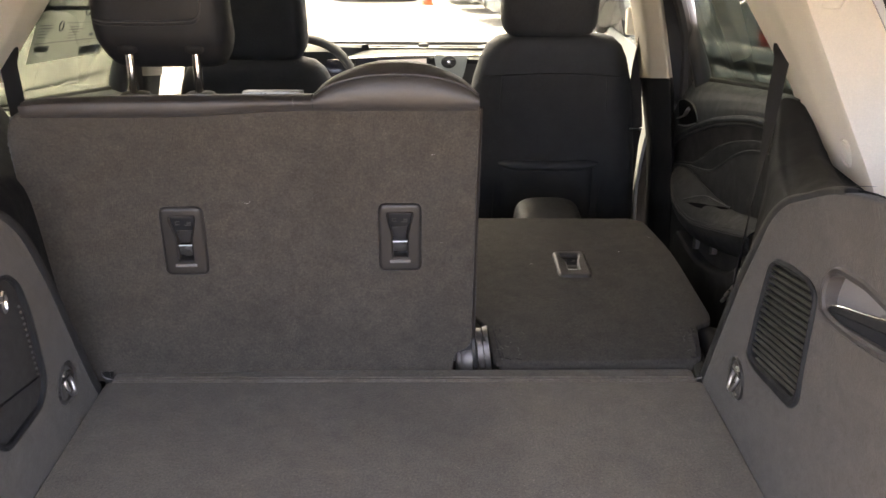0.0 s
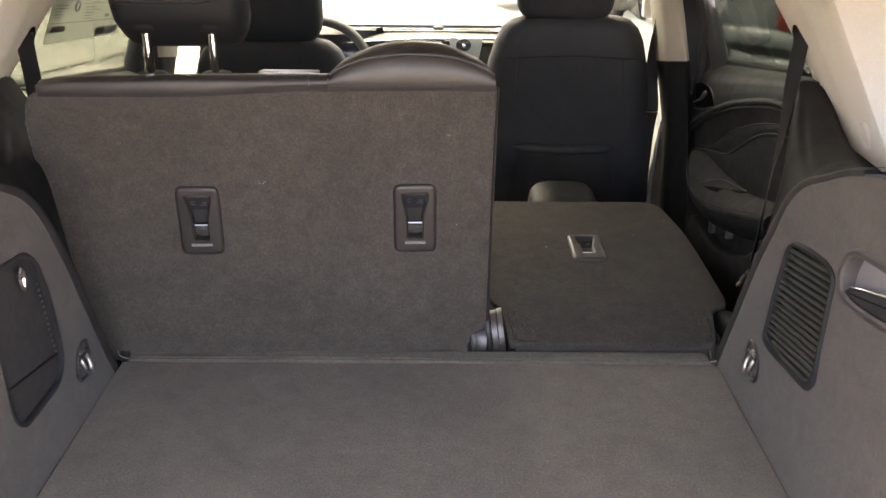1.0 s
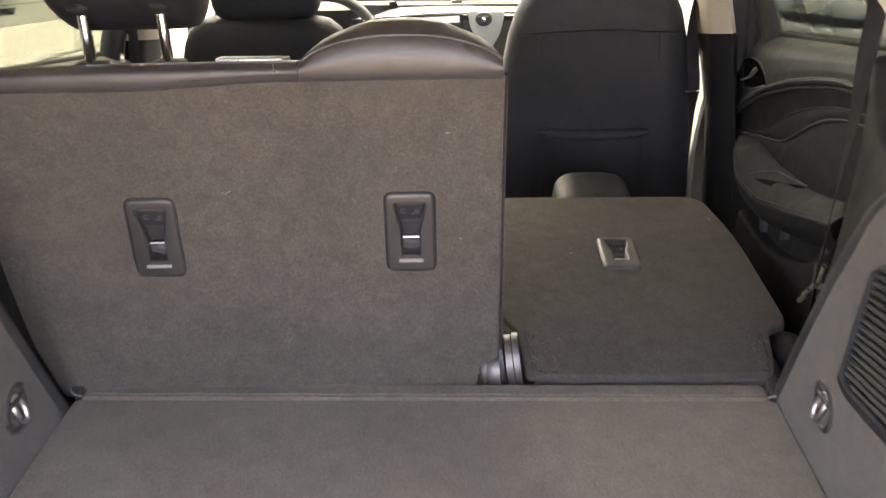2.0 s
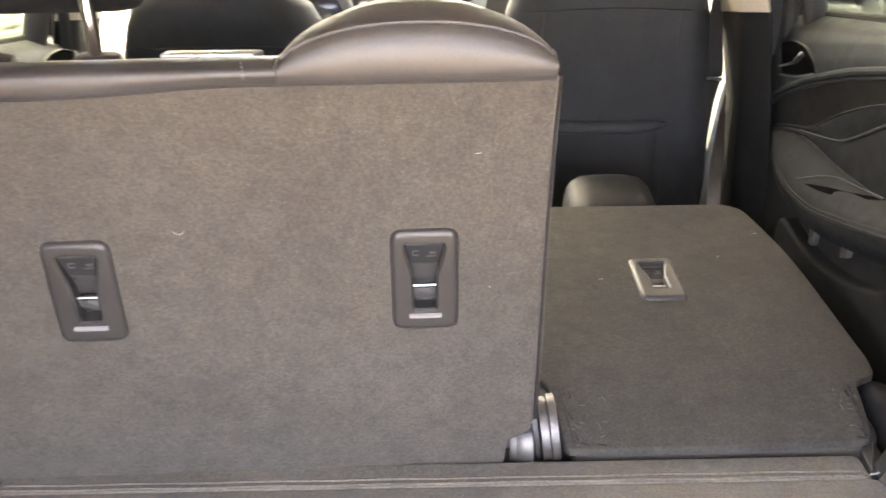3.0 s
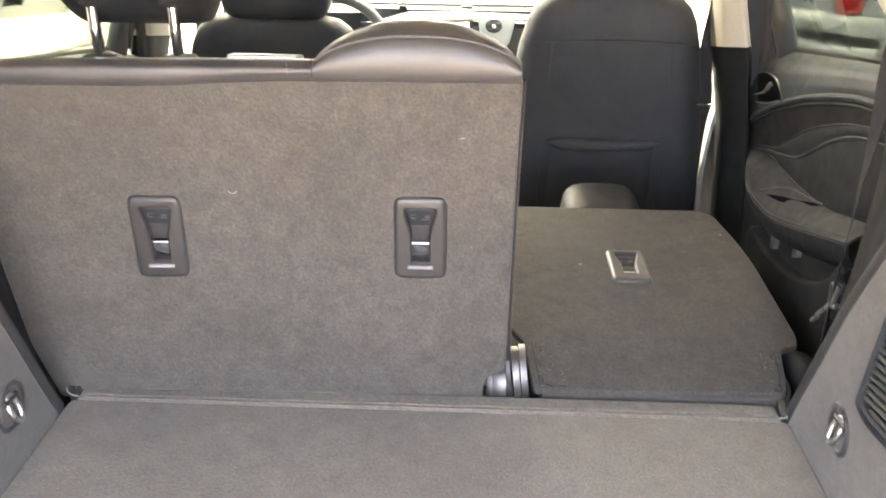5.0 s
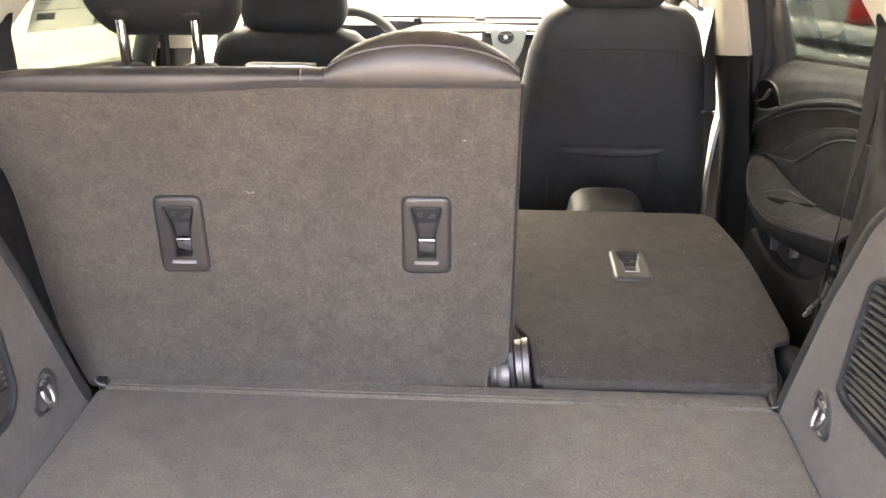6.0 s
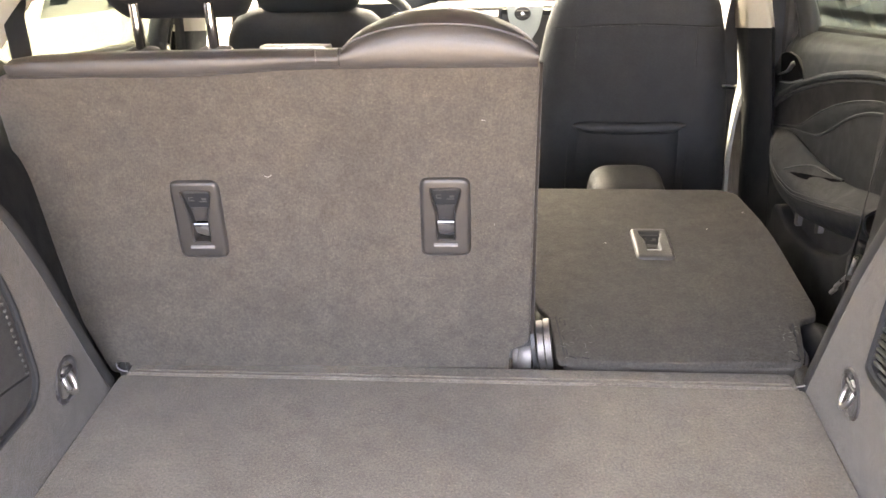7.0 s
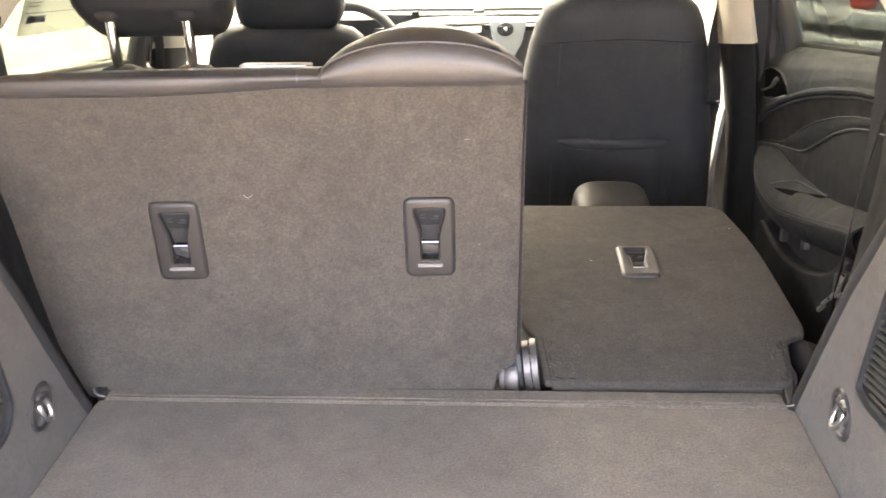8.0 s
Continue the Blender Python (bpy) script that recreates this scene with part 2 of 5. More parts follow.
def rounded(pts, radius, seg=4):
    """A closed 2D outline with its corners rounded; radius one number or one each."""
    out = []
    n = len(pts)
    for i, p in enumerate(pts):
        r = radius[i] if isinstance(radius, (list, tuple)) else radius
        p, a, b = Vector(p), Vector(pts[i - 1]), Vector(pts[(i + 1) % n])
        u, v = (a - p), (b - p)
        r = min(r, u.length * 0.49, v.length * 0.49)
        if r <= 0:
            out.append(p)
            continue
        s, e = p + u.normalized() * r, p + v.normalized() * r
        for k in range(seg + 1):
            t = k / seg
            out.append((1 - t) ** 2 * s + 2 * t * (1 - t) * p + t * t * e)
    return out


def inset(pts, d):
    """A 2D outline drawn in by d (towards its inside, for either turn)."""
    n = len(pts)
    area = sum(pts[i - 1][0] * pts[i][1] - pts[i][0] * pts[i - 1][1] for i in range(n))
    sg = 1 if area > 0 else -1
    out = []
    for i in range(n):
        a, p, b = Vector(pts[i - 1]), Vector(pts[i]), Vector(pts[(i + 1) % n])
        u, v = (p - a), (b - p)
        if u.length < 1e-9:
            u = v
        if v.length < 1e-9:
            v = u
        u, v = u.normalized(), v.normalized()
        nn = Vector((-(u.y + v.y), u.x + v.x)) * sg
        nn = nn.normalized() if nn.length > 1e-6 else Vector((-u.y, u.x)) * sg
        out.append(p + nn * (d / max(0.5, nn.dot(Vector((-u.y, u.x)) * sg))))
    return out


def slab(pts, place, depth, bevel=0.004, steps=3):
    """A 2D outline given thickness with a rounded rim on its front. place(u, v, w): w = 0 at the front, growing backwards."""
    rings = [[place(p[0], p[1], depth) for p in pts]]
    for k in range(steps + 1):
        a = math.pi / 2 * k / steps
        q = inset(pts, bevel * (1 - math.cos(a)))
        rings.append([place(p[0], p[1], bevel * (1 - math.sin(a))) for p in q])
    return loft(rings)


def ring_frame(outer, inner, place, depth, rise=0.0, bevel=0.003, roll=0.0):
    """A frame between two outlines of equally many points, its face rise proud of w = 0, with a rounded outer rim."""
    o2, i2 = inset(outer, bevel), inner
    rings = [[place(*p, depth) for p in outer], [place(*p, -rise + bevel) for p in outer], [place(*p, -rise) for p in o2]]
    if roll:
        # a broadly rounded outer rim
        rings = rings[:1] + [[place(*p, -rise + roll * (1 - math.sin(a))) for p in inset(outer, roll * (1 - math.cos(a)))] for a in (math.pi / 2 * k / 5 for k in range(6))]
    rings += [
             [place(*p, -rise) for p in inset(i2, -bevel)], [place(*p, -rise + bevel) for p in i2], [place(*p, depth) for p in i2]]
    rings.append(rings[0])
    return loft(rings, caps=False)


def tube(points, radius, sides=8, flat=1.0):
    """A round bar along points; radius one number or one each."""
    pts = [Vector(p) for p in points]
    rings = []
    side = None
    for i, p in enumerate(pts):
        d = (pts[min(i + 1, len(pts) - 1)] - pts[max(i - 1, 0)]).normalized()
        if side is None:
            side = d.orthogonal().normalized()
        side = (side - d * side.dot(d)).normalized()
        up = d.cross(side)
        r = radius[i] if isinstance(radius, (list, tuple)) else radius
        rings.append([p + (side * math.cos(a) + up * math.sin(a) * flat) * r for a in (2 * math.pi * k / sides for k in range(sides))])
    return loft(rings)


def smooth_line(pts, per=6):
    """A Catmull-Rom line through points."""
    p = [Vector(q) for q in pts]
    p = [2 * p[0] - p[1]] + p + [2 * p[-1] - p[-2]]
    out = []
    for i in range(1, len(p) - 2):
        for k in range(per):
            t = k / per
            out.append(0.5 * (2 * p[i] + (p[i + 1] - p[i - 1]) * t + (2 * p[i - 1] - 5 * p[i] + 4 * p[i + 1] - p[i + 2]) * t * t
                              + (3 * p[i] - p[i - 1] - 3 * p[i + 1] + p[i + 2]) * t ** 3))
    out.append(p[-2])
    return out


def sheet(fn, us, vs, thick=0.0):
    """A surface fn(u, v) over a grid; with thick it becomes a shell by its normals."""
    bm = bmesh.new()
    g = [[bm.verts.new(fn(u, v)) for v in vs] for u in us]
    for a, b in zip(g, g[1:]):
        for i in range(len(vs) - 1):
            bm.faces.new((a[i], a[i + 1], b[i + 1], b[i]))
    if thick:
        bmesh.ops.recalc_face_normals(bm, faces=bm.faces)
        bmesh.ops.solidify(bm, geom=bm.faces[:], thickness=thick)
    return bm


def steps(a, b, n):
    return [a + (b - a) * i / (n - 1) for i in range(n)]


def pillow(w, d, h, power=3.5, nu=28, nv=14, taper=0.0):
    """A cushion-like superellipsoid about the origin; taper narrows its top."""
    def c(a, p):
        return math.copysign(abs(math.cos(a)) ** (2 / p), math.cos(a))

    def s(a, p):
        return math.copysign(abs(math.sin(a)) ** (2 / p), math.sin(a))
    rings = []
    for j in range(1, nv):
        v = -math.pi / 2 + math.pi * j / nv
        k = 1 - taper * (s(v, power) * 0.5 + 0.5)
        rings.append([(w / 2 * k * c(v, power) * c(u, power), d / 2 * c(v, power) * s(u, power), h / 2 * s(v, power))
                      for u in (2 * math.pi * i / nu for i in range(nu))])
    return loft(rings)


def plate(outer, holes, place, depth, bevel=0.006, nb=3, hole_depth=0.02, cuts=()):
    """A panel with holes through its face: rounded rim, open pockets hole_depth deep; cut along v at cuts, so that it can follow a curved place()."""
    final, place = place, lambda u, v, w: (u, v, w)
    bm = bmesh.new()
    loop = []
    prev = None
    rims = [([p for p in outer], depth)] + [(inset(outer, bevel * (1 - math.cos(math.pi / 2 * k / nb))), bevel * (1 - math.sin(math.pi / 2 * k / nb))) for k in range(nb + 1)] + [(inset(outer, bevel + 0.003), 0.0)]
    for pts, w in rims:
        row = [bm.verts.new(place(p[0], p[1], w)) for p in pts]
        if prev:
            for i in range(len(row)):
                j = (i + 1) % len(row)
                bm.faces.new((prev[i], prev[j], row[j], row[i]))
        else:
            bm.faces.new(row[::-1])
        prev = row
    edges = [bm.edges.get((prev[i], prev[(i + 1) % len(prev)])) for i in range(len(prev))]
    for h in holes:
        a = [bm.verts.new(place(p[0], p[1], 0)) for p in h]
        b = [bm.verts.new(place(p[0], p[1], hole_depth)) for p in h]
        for i in range(len(a)):
            j = (i + 1) % len(a)
            edges.append(bm.edges.new((a[i], a[j])))
            bm.faces.new((a[i], a[j], b[j], b[i]))
        bm.faces.new(b)
    bmesh.ops.triangle_fill(bm, use_beauty=True, use_dissolve=False, edges=edges)
    for c in cuts:
        bmesh.ops.bisect_plane(bm, geom=bm.verts[:] + bm.edges[:] + bm.faces[:], plane_co=(0, c, 0), plane_no=(0, 1, 0))
    for v in bm.verts:
        v.co = final(*v.co)
    return bm


# ---- ground and surroundings ----
def ground_z(y):
    return -0.075 * max(0.0, y - 7.0) if y < 60 else -0.075 * 53


ground = part("ground", sheet(lambda u, v: (v, u, ground_z(u)), [-60, -10, 0, 5, 7, 10, 15, 20, 30, 45, 60, 150, 900], [-900, -200, -60, -30, -12, 0, 12, 30, 60, 200, 900]), ASPHALT)
tagged(ground, "pale sunlit concrete of a car dealer's lot", "ground", kind="structure")
# unseen darker ground, added behind the car to weaken light bounced inside
dim_sheet = part("road", sheet(lambda u, v: (v, u, 0.008), [-60, -20, -5, 0.6], [-200, -60, -20, 0, 20, 60, 200]), DIM_GROUND)
tagged(dim_sheet, "unseen dim ground sheet behind the car, added to weaken bounced light", "road", kind="structure")
verge = part("grass_verge", sheet(lambda u, v: (v, u, ground_z(u) + 0.12), [27, 30, 40, 60], [-80, -30, 0, 30, 80], 0.1), GRASS)
tagged(verge, "strip of sunlit grass beyond the parking lot", "grass", kind="structure")

# ---- shell of the car ----
FLOOR = 0.75


def belt(y):
    """Height of the window sills."""
    return 1.108 + 0.165 * (2.25 - y) if y < 2.6 else 1.05



def sill(s, y):
    """Sill on one side; the left doors' windows reach lower."""
    return belt(y) - (0.0 if s > 0 else (0.12 if y > 2.5 else 0.028))


def lean(z):
    """Distance of the window plane from the plan's zero, right side."""
    return 0.735 - 0.26 * max(0.0, z - 1.10)


floor_pts = rounded([(-0.6095, 0.10), (0.4795, 0.10), (0.4795, 1.360), (-0.6095, 1.360)], [0.03, 0.03, 0.012, 0.012])
cargo_floor = part("floor", slab(floor_pts, lambda u, v, w: (u, v, FLOOR - w), 0.035, 0.003), CARPET_FLOOR_LIT)
tagged(cargo_floor, "flat cargo floor board in dark brown-grey carpet", "floor", kind="structure")
underfloor = part("floor_base", join(box((-0.80, 0.0, 0.36), (0.67, 1.42, 0.70), 0.02), box((-0.80, 1.42, 0.30), (0.67, 3.90, 0.40), 0.01)), CARPET_BLACK)
tagged(underfloor, "black carpeted cabin floor under the seats", "floor", kind="structure")

ceiling = part("ceiling", sheet(lambda u, v: (XC + v, u, 1.64 - 0.08 * (abs(v) / 0.62) ** 3 - 0.05 * max(0, u - 1.9)), steps(0.56, 2.80, 15), steps(-0.70, 0.70, 13), 0.03), HEADLINER)
tagged(ceiling, "light beige fabric headliner of the car", "ceiling", kind="structure")


def body_side(s):
    """Lower body wall, with its pillars up to the roof, as one shell."""
    name = "wall_right" if s > 0 else "wall_left"
    ys = steps(0.0, 3.90, 26)
    low = sheet(lambda u, v: (side_x(s, 0.80 - 0.05 * v), u, 0.32 + (sill(s, u) - 0.34) * v), ys, steps(0, 1, 5), 0.03)
    rail = tube(smooth_line([(side_x(s, 0.63), 2.02, 1.59), (side_x(s, 0.62), 2.3, 1.58), (side_x(s, 0.615), 2.5, 1.575), (side_x(s, 0.60), 2.75, 1.555)]), 0.055, 10)
    apil = tube(smooth_line([(side_x(s, 0.60), 2.75, 1.555), (side_x(s, 0.65), 3.22, 1.32), (side_x(s, 0.71), 3.78, 1.02)]), 0.040, 10)
    quarter = sheet(lambda u, v: (side_x(s, 0.80 - 0.12 * v), 0.15 + 0.25 * v + u * (1.49 - 0.25 * v + 1.055 * max(0.0, v - 0.27) - (0.0 if s > 0 else 0.115)), 1.05 + 0.57 * v), steps(0, 1, 6), steps(0, 1, 6), 0.02)
    ob = part(name, join(low, rail, apil, quarter), PLASTIC)
    tagged(ob, "black painted inner side of the car's body", "car body", kind="structure")
    return ob


for s in (1, -1):
    body_side(s)
roof = part("roof", sheet(lambda u, v: (XC + v, u, 1.69 - 0.06 * (abs(v) / 0.72) ** 3 - 0.04 * max(0, u - 2.0)), steps(0.50, 2.84, 9), steps(-0.74, 0.74, 9), 0.02), PLASTIC)
tagged(roof, "dark outer roof skin of the car", "car body", kind="structure")
firewall = part("wall_front", join(box((-0.84, 3.88, 0.32), (0.71, 3.94, 0.93), 0.01), tube([(-0.62, 2.78, 1.57), (-0.3, 2.82, 1.585), (0.2, 2.82, 1.585), (0.5, 2.78, 1.57)], 0.04, 8)), PLASTIC)
tagged(firewall, "black bulkhead below the windscreen", "car body", kind="structure")


def glass_pane(name, fn, us, vs, mat, label):
    ob = part(name, sheet(fn, us, vs, 0.004), mat)
    tagged(ob, label, "window", kind="structure")
    return ob


glass_pane("window_front", lambda u, v: (XC + u * (0.76 - 0.10 * v), 3.88 - 1.08 * v + 0.06 * (1 - u * u) * (1 - v), 0.94 + 0.63 * v), steps(-1, 1, 9), steps(0, 1, 6), GLASS, "clear laminated windscreen glass")
for s, nm in ((1, "right"), (-1, "left")):
    glass_pane("window_rear_" + nm, lambda u, v: (side_x(s, lean(sill(s, u) + v) + 0.012), u, sill(s, u) - 0.02 + v * 1.0), steps(1.60, 2.40, 6), steps(0, 0.42, 5), PRIVACY, "green-tinted privacy glass of the rear door")
    glass_pane("window_door_" + nm, lambda u, v: (side_x(s, lean(sill(s, u) + v) + 0.012), u, sill(s, u) - 0.02 + v * (1.0 if u < 2.75 else max(0.05, 1 - (u - 2.75) / 0.85))), steps(2.51, 3.55, 8), steps(0, 0.48 if s > 0 else 0.60, 5), GLASS, "clear glass of the front door")


# ---- pillars and upper trims ----
def cd_pillar(s):
    """Beige trim behind the rear door: a facet by the window, a broad one, and a hindmost one turned to the tailgate opening."""
    shift = 0.0 if s > 0 else -0.115

    def columns(z):
        """(y, x) of the trim's edges and creases at a height, from the window to the tailgate."""
        x = 0.715 - 0.22 * max(0.0, z - 1.15)
        yw = 1.70 + max(0.0, z - 1.205) * 1.80 + shift
        yc = 1.262 + (z - 1.157) * 0.91
        xc = x - 0.042
        yj, xj = yc - 0.045 - 0.12 * max(0.0, z - 1.15), xc + 0.105 - 0.12 * max(0.0, z - 1.15)
        ya = yc + 0.42 * (yw - yc)
        return [(yw + 0.004, x + 0.050), (yw, x + 0.012), (yw - 0.012, x + 0.002), (ya + 0.012, xc + 0.016), (ya - 0.012, xc + 0.008), (yc + 0.007, xc), (yc, xc + 0.0015), (yc - 0.005, xc + 0.008), (yj + 0.004, xj - 0.006), (yj, xj + 0.002), (yj - 0.004, xj + 0.022)]

    def surf(u, v):
        z = 1.08 + 0.58 * v
        c = columns(z)
        f = min(u, 0.99999) * (len(c) - 1)
        i = int(f)
        (ya, xa), (yb, xb) = c[i], c[i + 1]
        return Vector((side_x(s, xa + (xb - xa) * (f - i)), ya + (yb - ya) * (f - i), z))
    nm = "trim_pillar_right" if s > 0 else "trim_pillar_left"
    us = [k / 10 for k in range(11)] + [0.235, 0.265, 0.42, 0.45, 0.48, 0.75, 0.775]
    ob = part(nm, sheet(surf, sorted(us), steps(0, 1, 22), -0.012), BEIGE, sharp=40)
    tagged(ob, "smooth light beige plastic trim of the rear pillar", "pillar trim", kind="structure")

    # white painted jamb of the tailgate opening behind the trim
    def jamb(u, v):
        z = 1.06 + 0.60 * v
        y, x = columns(z)[-2]
        return (side_x(s, x + 0.004 + 0.13 * u), y - 0.008 - 0.07 * u, z)
    jm = part("trim_jamb_right" if s > 0 else "trim_jamb_left", sheet(jamb, steps(0, 1, 8), steps(0, 1, 10), 0.01), PAINT_WHITE)
    tagged(jm, "white painted jamb of the tailgate opening", "car body", kind="structure")
    return ob, surf


CD = {}
for s in (1, -1):
    CD[s] = cd_pillar(s)


def b_pillar(s):
    """Pillar between the doors: beige above the belt line, black below, with door seals either side."""
    t = thing("pillar_right" if s > 0 else "pillar_left", (side_x(s, 0.70), 2.45, 0.42), "door pillar, khaki beige above and black below", "pillar", kind="structure")

    far = 0.0 if s > 0 else 0.075        # the trim lies flatter against the left side

    def ring(z, x, y0, y1=2.425, back=0.652, front=0.006):
        x += far
        b_ = max(back, x + 0.02)
        p = rounded([(0.72 if back > 0.65 else b_ + 0.02, y0 + (0.0 if back > 0.65 else 0.05)), (b_, y0), (x, y1), (x + front, y1 + 0.17), (0.74, y1 + 0.20)], [0.004, 0.012, 0.016, 0.02, 0.004])
        return [(side_x(s, q[0]), q[1], z - 0.2 * (q[1] - y0)) for q in p]
    upper = loft([ring(1.098, 0.592, 2.352, back=0.632), ring(1.20, 0.575, 2.395, back=0.618), ring(1.30, 0.556, 2.43, 2.45, 0.602), ring(1.57, 0.520, 2.47, 2.49, 0.56)])
    part("upper_trim", upper, KHAKI_SHADED, t, "khaki beige upper trim")

    def post(z, b_, y0):
        return [(side_x(s, q[0]), q[1], z) for q in ((b_, y0 + 0.062), (0.74 - 0.26 * max(0.0, z - 1.10), y0 + 0.045), (0.74 - 0.26 * max(0.0, z - 1.10), y0 + 0.12), (b_, y0 + 0.12))]
    part("outer_post", loft([post(1.00, 0.63 + far, 2.33), post(1.103, 0.63 + far, 2.352), post(1.20, 0.615 + far, 2.395), post(1.30, 0.60 + far, 2.43), post(1.57, 0.56, 2.47)]), PLASTIC_DARK, t, "black post behind the trim")
    lower = loft([ring(z, x, y, back=b, front=f) for z, x, y, b, f in ((0.40, 0.645, 2.22, 0.645, 0.036), (0.62, 0.632, 2.235, 0.642, 0.036), (0.80, 0.626, 2.26, 0.640, 0.030), (0.92, 0.620, 2.29, 0.638, 0.022), (1.02, 0.605, 2.325, 0.636, 0.016), (1.10, 0.595, 2.353, 0.634, 0.006))])
    part("lower_trim", lower, PLASTIC_DEEP_SHADE, t, "black plastic lower trim")
    seal = [(side_x(s, 0.680), 2.30, 0.62), (side_x(s, 0.680), 2.345, 0.85), (side_x(s, 0.684), 2.375, 1.06), (side_x(s, 0.678), 2.395, 1.20), (side_x(s, 0.640), 2.455, 1.36), (side_x(s, 0.60), 2.49, 1.56)]
    part("door_seal", tube(smooth_line(seal), 0.017, 8), RUBBER, t, "black rubber door seal")
    frame_line = [(side_x(s, 0.715), 2.270, 1.02), (side_x(s, 0.708), 2.330, 1.12), (side_x(s, 0.690), 2.415, 1.22), (side_x(s, 0.652), 2.485, 1.36), (side_x(s, 0.60), 2.515, 1.56)]
    part("window_frame", tube(smooth_line(frame_line), 0.024, 10), PLASTIC, t, "black window frame edge")
    return t


for s in (1, -1):
    b_pillar(s)


# ---- cargo side panels ----
def panel_x(z):
    """Inner face of the right side panel: upright, leaning out a little above the ledge."""
    return 0.481 + 0.05 * max(0.0, z - 1.0)


# the carpet's front and top edge, (y, z) from the floor up and back to the tailgate
EDGE = [(1.372, 0.73), (1.350, 0.785), (1.291, 0.917), (1.246, 1.014), (1.214, 1.080), (1.190, 1.131), (1.150, 1.172), (1.097, 1.200), (1.006, 1.240), (0.880, 1.265), (0.60, 1.275), (0.12, 1.28)]
EDGE_LEFT = [(1.338, 0.73), (1.306, 0.785), (1.242, 0.930), (1.198, 1.035), (1.166, 1.105), (1.142, 1.138), (1.116, 1.162), (1.085, 1.180), (1.040, 1.200), (0.880, 1.238), (0.60, 1.26), (0.12, 1.28)]


def side_place(s, lift=0.0):
    return lambda y, z, w: (side_x(s, panel_x(z) + w - lift), y, z)


def tie_down(s, parent):
    """Oval recessed plate with a folding chrome lashing ring."""
    c = (1.206, 0.849 if s > 0 else 0.842)
    out = [(c[0] + 0.033 * math.cos(a) + 0.005 * math.sin(a), c[1] + 0.034 * math.sin(a)) for a in (2 * math.pi * k / 28 for k in range(28))]
    inn = [(c[0] + (p[0] - c[0]) * 0.72, c[1] + (p[1] - c[1]) * 0.78) for p in out]
    t = part("lashing_eye", ring_frame(out, inn, side_place(s), 0.010, 0.003, 0.002), PLASTIC_GREY, parent, "dark oval lashing point with metal ring")
    part("bowl", slab(inn, lambda y, z, w: (side_x(s, panel_x(z) + 0.008 + w), y, z), 0.004, 0.001), PLASTIC, t)
    loop = [(c[0] + 0.010 * math.cos(a), c[1] - 0.001 + 0.019 * math.sin(a)) for a in (2 * math.pi * k / 20 for k in range(21))]
    part("ring", tube([(side_x(s, panel_x(z) - 0.004 - 0.006 * (c[1] - z) / 0.02), y, z) for y, z in loop], 0.0038, 12), SATIN, t, "satin metal folding ring")
    part("hinge_bar", tube([(side_x(s, panel_x(c[1]) - 0.001), c[0] - 0.016, c[1] + 0.012), (side_x(s, panel_x(c[1]) - 0.001), c[0] + 0.016, c[1] + 0.012)], 0.0045, 10), PLASTIC_GREY, t)
    return t


GRILLE = [(1.154, 1.076), (1.136, 1.094), (1.083, 1.105), (1.018, 1.111), (0.990, 1.100), (0.988, 1.070), (0.979, 0.946), (0.998, 0.922), (1.141, 0.902), (1.178, 0.908), (1.165, 0.990)]
LOUVRE = [(1.146, 1.072), (1.138, 1.078), (1.080, 1.092), (1.022, 1.099), (1.004, 1.094), (1.001, 1.066), (0.996, 0.962), (1.004, 0.950), (1.135, 0.928), (1.164, 0.929), (1.154, 0.990)]
HANDLE = [(0.972, 1.084), (0.990, 1.110), (0.984, 1.143), (0.957, 1.160), (0.889, 1.170), (0.80, 1.168), (0.735, 1.160), (0.735, 1.125), (0.80, 1.108), (0.887, 1.090), (0.940, 1.083)]
NET = [(1.138, 1.00), (1.126, 1.058), (1.098, 1.087), (1.0, 1.101), (0.965, 1.070), (0.965, 0.885), (0.995, 0.855), (1.122, 0.852), (1.150, 0.884)]


